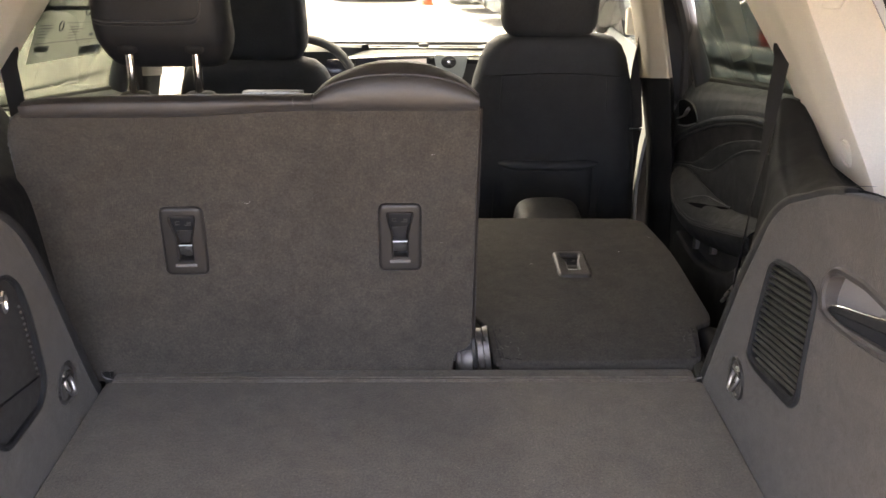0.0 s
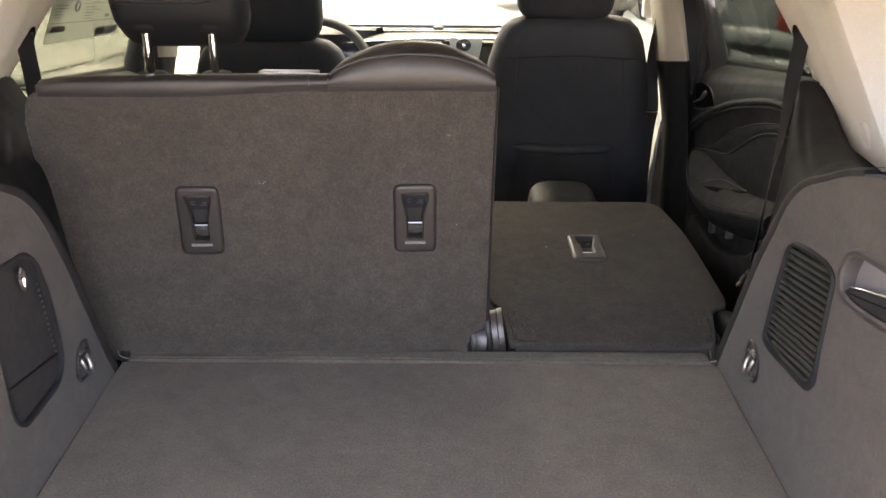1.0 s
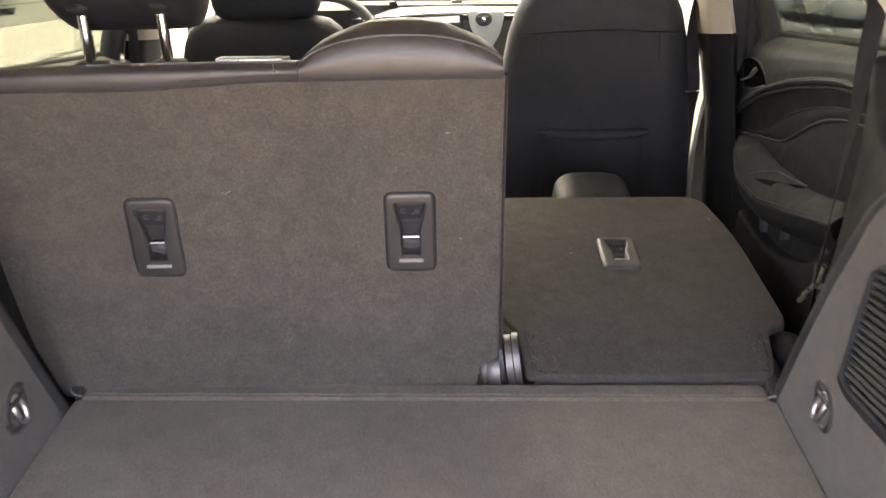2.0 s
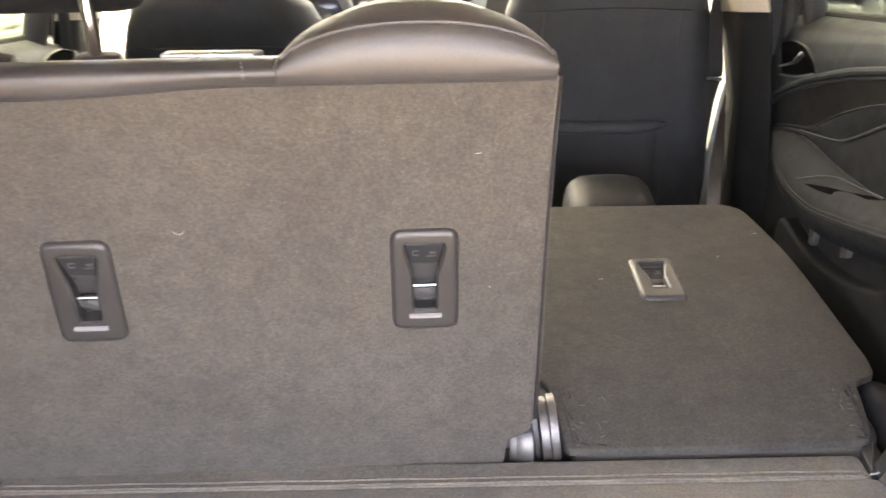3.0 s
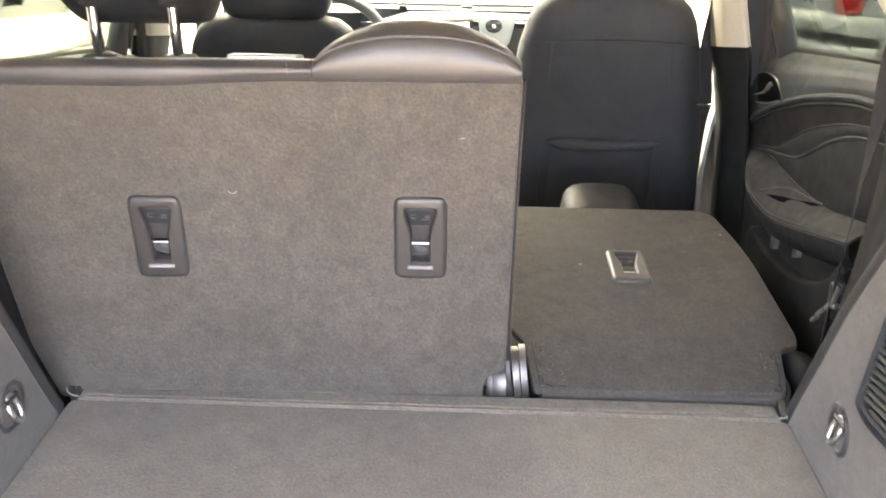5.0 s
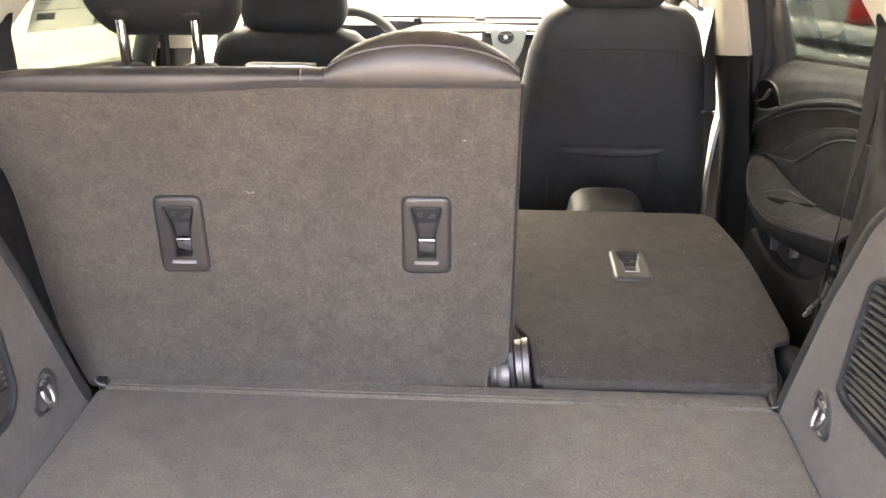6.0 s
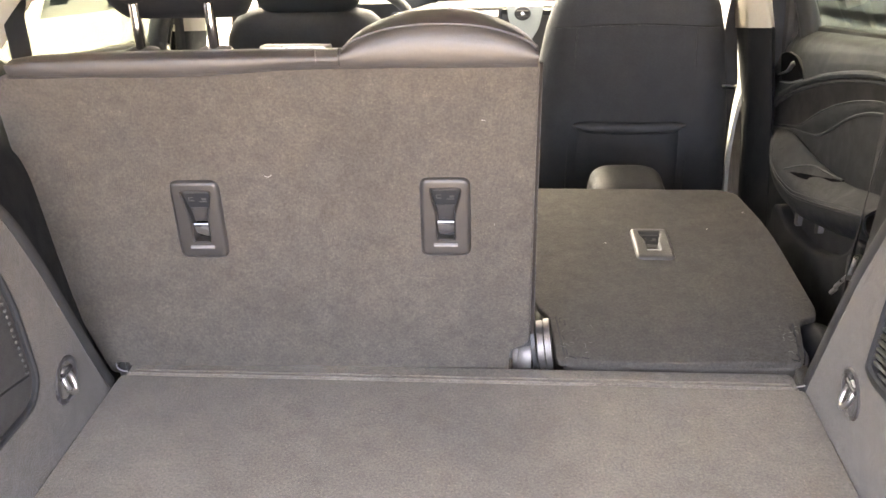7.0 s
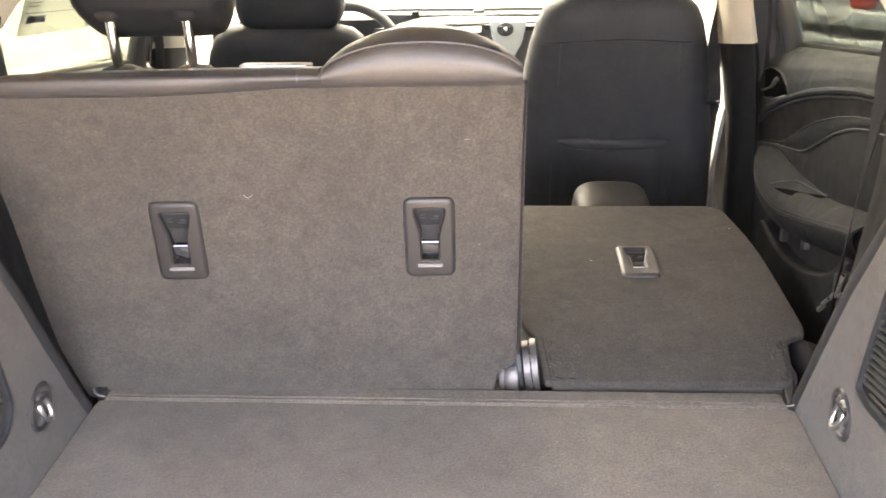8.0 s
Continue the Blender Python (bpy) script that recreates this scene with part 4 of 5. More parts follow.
# lint caught on the carpet
for n_, (lx, lz, r_, a0, a1) in enumerate(((-0.331, 1.098, 0.006, 3.4, 6.0), (-0.018, 1.192, 0.012, 4.5, 5.0), (-0.005, 1.01, 0.005, 0.4, 1.0))):
    pts = [(lx + r_ * math.cos(a), back_y(lz) - 0.001, lz + r_ * math.sin(a)) for a in steps(a0, a1, 7)]
    tagged(part("lint", moved(tube(pts, 0.0002, 5), ASKEW), LINT), "pale thread of lint stuck to the carpeted seat back", "lint", "lint threads")


# ---- folded narrow seat ----
def fold_place(u, v, w):
    """u across, v along the folded back from its hinge, w downwards."""
    return (u, 1.428 + v, 0.784 + v * 0.028 - 0.0185 * max(0.0, (0.13 - v) / 0.152) ** 2 - w)


fold = thing("rear_seat_back", (0.31, 1.55, 0.70), "narrow rear seat back folded flat, carpeted upper side", "car seat", "rear seat backs")
fold_out = rounded([(0.100, -0.022), (0.300, -0.0215), (0.492, -0.016), (0.508, 0.085), (0.540, 0.098), (0.546, 0.13), (0.545, 0.44), (0.518, 0.615), (0.490, 0.638), (0.075, 0.638), (0.068, 0.12), (0.090, 0.085)],
                   [0.01, 0.0, 0.014, 0.012, 0.012, 0.01, 0.1, 0.06, 0.03, 0.006, 0.02, 0.012])
FL = (0.300, 0.362)
fold_hole = [(FL[0] + p[0], FL[1] + p[1]) for p in rounded([(-0.030, -0.057), (0.030, -0.057), (0.030, 0.057), (-0.030, 0.057)], 0.011, 5)]
part("back_carpet", plate(fold_out, [fold_hole], fold_place, 0.010, 0.0035, 4, 0.03, steps(-0.01, 0.135, 12)), CARPET_WORN_SHADED, fold, "dark brown-grey carpet covering")
release_latch(fold, lambda u, v, w: fold_place(FL[0] + u, FL[1] + v, w), True)
part("seat_front", slab(rounded([(0.115, 0.05), (0.500, 0.05), (0.520, 0.40), (0.47, 0.63), (0.085, 0.63), (0.085, 0.1)], 0.03), lambda u, v, w: fold_place(u, v, w + 0.041), 0.11, 0.02), LEATHER, fold, "black leather seat front, face down")
part("end_board", slab(rounded([(0.112, 0), (0.482, 0), (0.482, 0.046), (0.112, 0.046)], 0.006), lambda u, v, w: (u, 1.4105 + w, 0.712 + v), 0.02, 0.004), FELT_PLAIN, fold, "plain felt lower edge of the board")
hc = part("hinge_cover", moved(pillow(0.062, 0.13, 0.13, 3.0, 20, 12), pose(0.534, 1.487, 0.716, 0, 14, 8)), PLASTIC_DEEP_SHADE, fold, "dark plastic hinge cover", sharp=80)
tacks = [(0.108, 0.075, 0.0), (0.116, 0.068, 0.1), (0.112, 0.030, 0.3), (0.116, -0.004, 0.2), (0.126, -0.015, 1.2), (0.146, -0.016, 1.4), (0.487, 0.062, 0.1), (0.490, 0.046, 0.1), (0.489, 0.024, 0.2), (0.484, -0.004, 0.3), (0.478, -0.012, 1.3)]
for fx, fv, turn_ in tacks:
    # dark stitches where the covering is sewn round the corners
    c_, s_ = math.cos(turn_), math.sin(turn_)
    part("stitch", tube([tuple(fold_place(fx - s_ * d_, fv + c_ * d_, -0.0006)) for d_ in (-0.006, 0.0, 0.006)], 0.0009, 5), PLASTIC_DEEP_SHADE, fold)
rnd = random.Random(11)
for k_ in range(26):
    # pale fuzz along the worn seams
    fx, fv = (rnd.uniform(0.106, 0.16), rnd.uniform(-0.018, 0.06)) if k_ % 2 else (rnd.uniform(0.468, 0.496), rnd.uniform(-0.014, 0.07))
    a_, l_ = rnd.uniform(0, 6.28), rnd.uniform(0.002, 0.005)
    part("loose_thread", tube([tuple(fold_place(fx + math.cos(a_) * d_, fv + math.sin(a_) * d_, -0.0012)) for d_ in (-l_, 0.0, l_)], 0.00035, 4), THREAD, fold)
part("side_seam", tube(smooth_line([tuple(fold_place(x_, v_, -0.0002)) for x_, v_ in ((0.484, -0.010), (0.488, 0.02), (0.492, 0.05), (0.494, 0.078))], 5), 0.0014, 6), CARPET_BLACK, fold)
part("side_seam", tube(smooth_line([tuple(fold_place(x_, v_, -0.0002)) for x_, v_ in ((0.112, -0.010), (0.108, 0.02), (0.105, 0.05), (0.102, 0.085))], 5), 0.0014, 6), CARPET_BLACK, fold)
for s_, x_ in ((1, 0.497), (-1, 0.104)):
    part("fray", tube(smooth_line([(x_ - s_ * 0.012, 1.408, 0.757), (x_ - s_ * 0.002, 1.414, 0.756), (x_ + s_ * 0.003, 1.435, 0.764), (x_ - s_ * 0.001, 1.465, 0.768), (x_ + s_ * 0.004, 1.49, 0.772)]), 0.0035, 6), CARPET_BLACK, fold)
hr = part("headrest", moved(pillow(0.190, 0.17, 0.11, 3.6, taper=0.10), pose(0.293, 2.155, 0.749, 8, 0, 0)), HEADREST_SKIN_SHADED, fold, "black leather head restraint", sharp=80)
for px in (0.235, 0.350):
    part("post", tube([(px, 2.0, 0.742), (px, 2.10, 0.750)], 0.0065, 10), CHROME, hr)

for lx, ly, a0 in ((0.509, 1.942, 0.2), (0.209, 1.792, 0.4), (0.420, 1.860, 1.0)):
    lz = fold_place(lx, ly - 1.428, -0.001)[2]
    tagged(part("lint", tube([(lx + d_ * math.cos(a0), ly + d_ * math.sin(a0), lz + 0.0006 * math.cos(d_ * 700)) for d_ in steps(-0.003, 0.003, 5)], 0.0003, 5), LINT), "pale fleck of lint on the folded seat back", "lint", "lint flecks")

# hinge hardware between the two seat backs
part("hinge_cap", moved(loft([[(r * math.cos(a), r * math.sin(a), h) for a in (2 * math.pi * k / 28 for k in range(28))] for r, h in ((0.020, 0), (0.0255, 0.001), (0.0275, 0.004), (0.0285, 0.0085), (0.0275, 0.0092), (0.0285, 0.0100), (0.0310, 0.020), (0.0325, 0.030), (0.031, 0.031))]), pose(0.028, 1.434, 0.760, 0, 90, 0)), HINGE_METAL, fold, "round dull metal cap")


def disc(r, x0, x1, y, z, e=0.003, n=36):
    return loft([[(x, y + q * math.cos(a), z + q * math.sin(a)) for a in (2 * math.pi * k / n for k in range(n))] for q, x in ((r - e, x0), (r, x0 + e * 0.5), (r, x1 - e * 0.5), (r - e, x1))])


tilt = Matrix.Translation((0.08, 1.436, 0.778)) @ Matrix.Rotation(radians(-7), 4, "Y") @ Matrix.Translation((-0.08, -1.436, -0.778))
part("hinge_plate", moved(disc(0.052, 0.058, 0.067, 1.455, 0.778), tilt), PLASTIC, fold, "black hinge plate")
part("hinge_disc", moved(disc(0.0405, 0.0685, 0.0800, 1.441, 0.773, 0.0015), tilt), HINGE_METAL, fold, "round steel hinge disc")
part("hinge_disc", moved(disc(0.0425, 0.0806, 0.0915, 1.442, 0.773, 0.0015), tilt), HINGE_METAL, fold, "round steel hinge disc")
part("hinge_bolt", moved(loft([[(r * math.cos(a), r * math.sin(a), h) for a in (2 * math.pi * k / 6 for k in range(6))] for r, h in ((0.006, 0), (0.006, 0.004))]), pose(0.0595, 1.430, 0.780, 0, -90, 0)), STEEL, fold)

# seat cushions under the backs
for x0, x1 in ((-0.70, 0.055), (0.075, 0.545)):
    c = part("seat_cushion", box((x0, 1.50, 0.42), (x1, 2.02, 0.64), 0.05, 4), LEATHER)
    tagged(c, "black leather rear seat cushion", "seat cushion", "rear seat cushions")


# ---- front seats ----
def front_seat(cx, y0, dz, dx, label):
    t = thing("front_seat", (cx, y0 + 0.1, 0.40), label, "car seat", "front seats")

    def ring(z, half, d, back):
        yb = y0 + (1.10 - z) * 0.16 + back
        p = rounded([(-half, yb + d), (-half, yb + 0.035), (-half * 0.80, yb), (half * 0.80, yb), (half, yb + 0.035), (half, yb + d)], [0.03, 0.04, 0.06, 0.06, 0.04, 0.03], 5)
        return [(cx + q[0], q[1], z + dz) for q in p]
    rows = [(0.50, 0.292, 0.12, 0.0), (0.62, 0.288, 0.13, 0.0), (0.80, 0.270, 0.13, -0.004), (0.95, 0.247, 0.12, -0.003), (1.06, 0.228, 0.11, 0.0), (1.12, 0.211, 0.10, 0.004), (1.155, 0.194, 0.09, 0.010), (1.178, 0.168, 0.07, 0.020), (1.188, 0.13, 0.045, 0.032)]
    part("backrest", loft([ring(*r) for r in rows]), LEATHER, t, "black leather backrest", sharp=70)

    def on_back(x, z, off=0.004):
        e = max(0.0, abs(x) / 0.235 - 0.80) / 0.2
        return (cx + x, y0 + (1.10 - z) * 0.16 + 0.035 * e ** 1.5 - off, z + dz)
    part("shoulder_seam", tube([on_back(x, 1.078 + 0.004 * math.cos(x * 14), 0.0015) for x in steps(-0.205, 0.205, 24)], 0.0022, 6), PLASTIC, t)
    for sg in (-1, 1):
        part("side_seam", tube([on_back(sg * (0.150 + 0.012 * math.sin((1.07 - z) * 4)), z, 0.0012) for z in steps(0.55, 1.072, 16)], 0.0018, 6), PLASTIC, t)
    # map pocket with an elastic top roll
    pk = part("map_pocket", loft([[on_back(x, z, 0.010 if 0.02 < f_ < 0.98 else 0.001) for f_, x in zip(steps(0, 1, 15), steps(-0.140, 0.140, 15))] + [on_back(x, z, -0.01) for x in steps(0.140, -0.140, 4)]
                              for z in steps(0.56, 0.795, 8)]), LEATHER, t, "black leather map pocket")
    part("pocket_roll", tube([on_back(x, 0.796 + 0.008 * (x / 0.14) ** 2, 0.006) for x in steps(-0.150, 0.150, 21)], [0.004, 0.010, 0.014] + [0.017] * 15 + [0.014, 0.010, 0.004], 10), LEATHER, pk, "gathered pocket hem")
    part("cushion", box((cx - 0.25, y0 + 0.10, 0.42), (cx + 0.25, y0 + 0.62, 0.60), 0.05, 4), LEATHER, t, "black leather cushion")
    h = part("headrest", moved(pillow(0.278, 0.12, 0.225, 5.0, taper=0.04), pose(cx + dx, y0 + 0.050, 1.292 + dz, 8, 0, 0)), LEATHER, t, "black leather head restraint", sharp=80)
    for sg in (-1, 1):
        part("post", tube([(cx + sg * 0.07, y0 + 0.06, 1.17 + dz), (cx + sg * 0.07, y0 + 0.055, 1.24 + dz)], 0.0065, 10), CHROME, h, "chrome post")
    return t


front_seat(0.338, 2.48, 0.0, -0.020, "black leather front passenger seat with map pocket")
front_seat(-0.510, 2.44, -0.062, 0.012, "black leather driver's seat in front of steering wheel")


# ---- rear doors ----
def curve(pts):
    """A height over y, by straight steps between points."""
    ys = [p[0] for p in sorted(pts)]
    zs = [p[1] for p in sorted(pts)]
    fine = np.linspace(ys[0], ys[-1], 60)
    val = np.interp(fine, ys, zs)
    for _ in range(4):
        val[1:-1] = (val[:-2] + 2 * val[1:-1] + val[2:]) / 4
    return lambda y: float(np.interp(y, fine, val))


RIDGE = curve([(2.44, 0.845), (2.377, 0.898), (2.293, 0.956), (2.167, 1.014), (2.014, 1.071), (1.866, 1.114), (1.759, 1.140), (1.56, 1.165)])
MID = curve([(2.44, 0.84), (2.261, 0.893), (2.115, 0.935), (2.024, 0.991), (1.930, 1.036), (1.844, 1.068), (1.739, 1.099), (1.56, 1.130)])
PAD = curve([(2.44, 0.835), (2.20, 0.905), (2.090, 0.928), (1.983, 0.953), (1.909, 0.995), (1.844, 1.035), (1.766, 1.069), (1.696, 1.089), (1.56, 1.110)])
LIP = curve([(2.44, 0.83), (2.251, 0.868), (2.192, 0.862), (2.150, 0.846), (2.062, 0.826), (1.953, 0.833), (1.805, 0.874), (1.668, 0.917), (1.56, 0.950)])

CREASE = curve([(2.44, 0.833), (2.25, 0.880), (2.20, 0.898), (2.12, 0.914), (2.04, 0.913), (1.95, 0.912), (1.81, 0.922), (1.744, 0.933), (1.66, 0.956), (1.56, 0.978)])


def lip_x(y):
    f = max(0.0, min(1.0, (y - 2.08) / 0.19))
    return 0.607 + 0.046 * f * f


def band(s, top, bottom, xs, y0=1.57, y1=2.42, ny=42, nv=8, thick=0.004):
    """A strip of the door between two heights; xs(y, v) its distance outwards, v = 0 at the top."""
    return sheet(lambda y, v: (side_x(s, xs(y, v)), y, top(y) + (bottom(y) - top(y)) * v), steps(y0, y1, ny), steps(0, 1, nv), thick)


def rear_door(s):
    t = thing("rear_door", (side_x(s, 0.68), 1.95, 0.42), "closed rear door with black padded trim, stitched armrest and wood insert", "car door", "rear doors")
    bulge = lambda v, a: a * math.sin(math.pi * v)
    part("upper_pad", band(s, lambda y: sill(s, min(y, 2.5)) + 0.006, RIDGE, lambda y, v: float(np.interp(v, [0, 0.05, 0.12, 0.22, 0.40, 0.7, 1], [0.730, 0.708, 0.690, 0.677, 0.667, 0.661, 0.660])), y0=1.645, nv=22), DOOR_SKIN, t, "black soft upper pad")
    part("window_sill", tube([(side_x(s, 0.728), y, sill(s, y) + 0.004) for y in steps(1.65, 2.34, 12)], 0.009, 8), RUBBER, t, "rubber window seal")
    part("ridge", tube([(side_x(s, 0.657), y, RIDGE(y)) for y in steps(1.57, 2.42, 40)], 0.0070, 8), DOOR_SKIN, t, "padded ridge")
    part("ridge", tube([(side_x(s, 0.659), y, RIDGE(y) - 0.013) for y in steps(1.57, 2.41, 40)], 0.0045, 8), PLASTIC_DARK, t)
    part("wood_insert", band(s, lambda y: RIDGE(y) - 0.012, MID, lambda y, v: 0.664, thick=0.003), WOOD, t, "dark glossy wood insert")
    part("insert_pad", band(s, MID, PAD, lambda y, v: 0.657 - bulge(v, 0.002)), ARM_SKIN_SHADED, t, "black leather insert")
    part("insert_piping", tube([(side_x(s, 0.656), y, MID(y)) for y in steps(1.57, 2.13, 36)], 0.0016, 6), DOOR_SKIN, t)
    part("pad_piping", tube([(side_x(s, 0.652), y, PAD(y)) for y in steps(1.57, 2.16, 36)], 0.0028, 6), DOOR_SKIN, t)
    shelf = lambda v: float(np.interp(v, [0, 0.08, 0.20, 0.45, 0.70, 0.88, 1.0], [0, 0.05, 0.20, 0.56, 0.86, 0.98, 1.0]))
    part("door_pad", band(s, PAD, CREASE, lambda y, v: 0.655 - 0.005 * v - 0.002 * math.sin(math.pi * v), nv=8), ARM_SKIN_SHADED, t, "black leather door pad")
    part("armrest_top", band(s, CREASE, LIP, lambda y, v: 0.650 + (lip_x(y) - 0.650) * shelf(v), nv=20), ARM_SKIN_SHADED, t, "black leather armrest")
    part("armrest_roll", band(s, LIP, lambda y: LIP(y) - 0.055, lambda y, v: lip_x(y) + (0.655 - lip_x(y)) * v ** 2.5, nv=8), ARM_SKIN_SHADED, t)
    def arm_x(y, z):
        return 0.650 + (lip_x(y) - 0.650) * shelf(max(0.0, min(1.0, (CREASE(y) - z) / max(0.02, CREASE(y) - LIP(y)))))
    for d in (0.003, 0.010):
        part("stitching", tube([(side_x(s, arm_x(y, LIP(y) + d) - 0.0045), y, LIP(y) + d + 0.002) for y in steps(1.58, 2.24, 60)], 0.0008, 5), THREAD_DARK, t, "grey stitching along the armrest")
    # switch, pull cup
    on_arm = lambda y, z, w: (side_x(s, arm_x(y, z) - 0.0055 + w), y, z)
    part("switch_panel", slab(rounded([(2.195, 0.878), (2.165, 0.897), (2.120, 0.905), (2.070, 0.905), (1.960, 0.902), (2.040, 0.864), (2.10, 0.852), (2.160, 0.860)], 0.010, 3), lambda y, z, w: on_arm(y, z, w + 0.0045), 0.006, 0.0008), PLASTIC_DEEP_SHADE, t, "smooth black switch panel")
    for y, z in ((2.150, 0.882), (2.120, 0.878)):
        part("window_switch", slab(rounded([(y + 0.012, z - 0.004), (y + 0.008, z + 0.007), (y - 0.010, z + 0.010), (y - 0.006, z - 0.002)], 0.002), on_arm, 0.006, 0.002), PLASTIC_DARK, t, "dark window switch")
    # flat near-black patch on the armrest paints the shade inside the cup
    well = rounded([(2.043, 0.857), (1.990, 0.884), (1.946, 0.899), (1.909, 0.905), (1.850, 0.915), (1.795, 0.927), (1.889, 0.888), (1.97, 0.868)], 0.005, 2)
    part("cup_shade", slab(well, lambda y, z, w: on_arm(y, z, w + 0.0015), 0.004, 0.0006), HOLLOW_SHADE, t, "near-black patch painting the shade in the pull cup")
    part("pull_cup", tube(smooth_line([on_arm(y, z, 0.0005) for y, z in ((2.043, 0.860), (1.990, 0.887), (1.946, 0.902), (1.909, 0.908), (1.850, 0.918), (1.795, 0.929))]), 0.0024, 8), DOOR_SKIN, t, "raised rim of the pull cup")
    # inside handle
    hp = rounded([(2.345, 1.040), (2.290, 1.058), (2.220, 1.062), (2.170, 1.045), (2.152, 1.028), (2.235, 1.000), (2.312, 0.982)], [0.012, 0.02, 0.02, 0.012, 0.004, 0.01, 0.010], 4)
    hx = lambda y, z, w: (side_x(s, 0.6585 + w), y, z)
    h = part("inside_handle", ring_frame(hp, inset(hp, 0.0016), hx, 0.006, 0.0002, 0.0006), DOOR_SKIN, t, "black handle recess with chrome lever")
    # almost flush near-black slab paints the shade of the handle recess
    part("bowl", slab(inset(hp, 0.001), lambda y, z, w: hx(y, z, w + 0.0008), 0.003, 0.0008), HOLLOW_SHADE, h)
    part("lever", loft([[(side_x(s, 0.651 - 0.004 * f), y, z + d), (side_x(s, 0.646 - 0.004 * f), y - 0.002, z + d * 0.3), (side_x(s, 0.646 - 0.004 * f), y - 0.002, z - d * 0.5), (side_x(s, 0.651), y, z - d)] for y, z, d, f in ((2.307, 1.000, 0.0022, 0.0), (2.270, 1.013, 0.0024, 0.4), (2.236, 1.026, 0.0028, 0.8), (2.220, 1.038, 0.0055, 1.0), (2.208, 1.049, 0.0060, 1.0), (2.198, 1.053, 0.0040, 0.9))]), SATIN, h, "chrome lever")
    part("lower_edge", tube(smooth_line([(side_x(s, 0.6555), 2.310, 0.981), (side_x(s, 0.6555), 2.235, 0.998), (side_x(s, 0.6555), 2.158, 1.025)], 4), 0.0018, 6), SATIN, h)
    # lower panel with map pocket
    part("lower_panel", band(s, lambda y: LIP(y) - 0.050, lambda y: 0.43, lambda y, v: 0.657 - 0.004 * math.sin(v * 6)), PLASTIC_DEEP_SHADE, t, "black plastic lower panel")
    pk = rounded([(2.16, 0.60), (2.12, 0.757), (2.03, 0.744), (1.92, 0.747), (1.807, 0.772), (1.712, 0.810), (1.659, 0.848), (1.635, 0.885), (1.60, 0.885), (1.60, 0.60)], [0.03, 0.03, 0.04, 0.04, 0.04, 0.04, 0.03, 0.01, 0.01, 0.03], 4)
    part("map_pocket", slab(pk, lambda y, z, w: (side_x(s, 0.622 + w), y, z), 0.035, 0.010, 4), PLASTIC_DEEP_SHADE, t, "black plastic map pocket")
    for y, z in ((2.004, 0.748), (1.876, 0.788)):
        part("pocket_rib", slab(rounded([(y - 0.012, z), (y + 0.010, z - 0.010), (y + 0.013, z + 0.030), (y - 0.009, z + 0.038)], 0.003), lambda yy, zz, w: (side_x(s, 0.640 + w), yy, zz), 0.02, 0.003), RIM_GREY, t, "pale grey rib")
    return t


for s in (1, -1):
    rear_door(s)


def front_door(s):
    t = thing("front_door", (side_x(s, 0.68), 3.05, 0.42), "closed front door with trim coloured pale for the daylight on it", "car door", "front doors")
    part("trim_panel", sheet(lambda y, v: (side_x(s, 0.655 + 0.055 * v ** 3 - 0.02 * math.sin(v * 3)), y, 0.43 + (sill(s, y) - 0.43) * v), steps(2.62, 3.55, 10), steps(0, 1, 12), 0.01), DOOR_PALE_LIT, t, "door trim panel, daylight put into its pale grey")
    part("armrest", box((min(side_x(s, 0.585), side_x(s, 0.66)), 2.72, 0.80), (max(side_x(s, 0.585), side_x(s, 0.66)), 3.25, 0.86), 0.02, 3), LEATHER, t, "black leather armrest")
    part("chrome_strip", tube([(side_x(s, 0.63), 2.66, 0.93), (side_x(s, 0.635), 3.0, 0.95), (side_x(s, 0.64), 3.4, 0.93)], 0.006, 8), CHROME, t)
    part("mirror_triangle", slab([(3.30, sill(s, 3.3)), (3.58, sill(s, 3.3)), (3.34, 1.20)], lambda y, z, w: (side_x(s, 0.705 - 0.2 * (z - 1.04) + w), y, z), 0.02, 0.004), PLASTIC, t)
    m = part("side_mirror", moved(pillow(0.22, 0.11, 0.15, 3.0, 20, 10), pose(side_x(s, 0.93), 3.40, 1.12)), PAINT_WHITE, t, "white side mirror")
    return t


for s in (1, -1):
    front_door(s)


# ---- seat belts ----
def webbing(points, width, mat=WEB):
    """A flat strap along points (x, y, z, angle); angle turns its flat side about the strap."""
    pts = smooth_line([Vector(p[:3]) for p in points], 6)
    ang = smooth_line([Vector((p[3], 0, 0)) for p in points], 6)
    rings = []
    for i, p in enumerate(pts):
        d = (pts[min(i + 1, len(pts) - 1)] - pts[max(i - 1, 0)]).normalized()
        a = Vector((0, 1, 0)) - d * d.y
        a.normalize()
        b = d.cross(a)
        k = ang[i].x
        u, v = a * math.cos(k) + b * math.sin(k), b * math.cos(k) - a * math.sin(k)
        rings.append([p + u * (width / 2) + v * 0.0007, p - u * (width / 2) + v * 0.0007, p - u * (width / 2) - v * 0.0007, p + u * (width / 2) - v * 0.0007])
    return loft(rings)


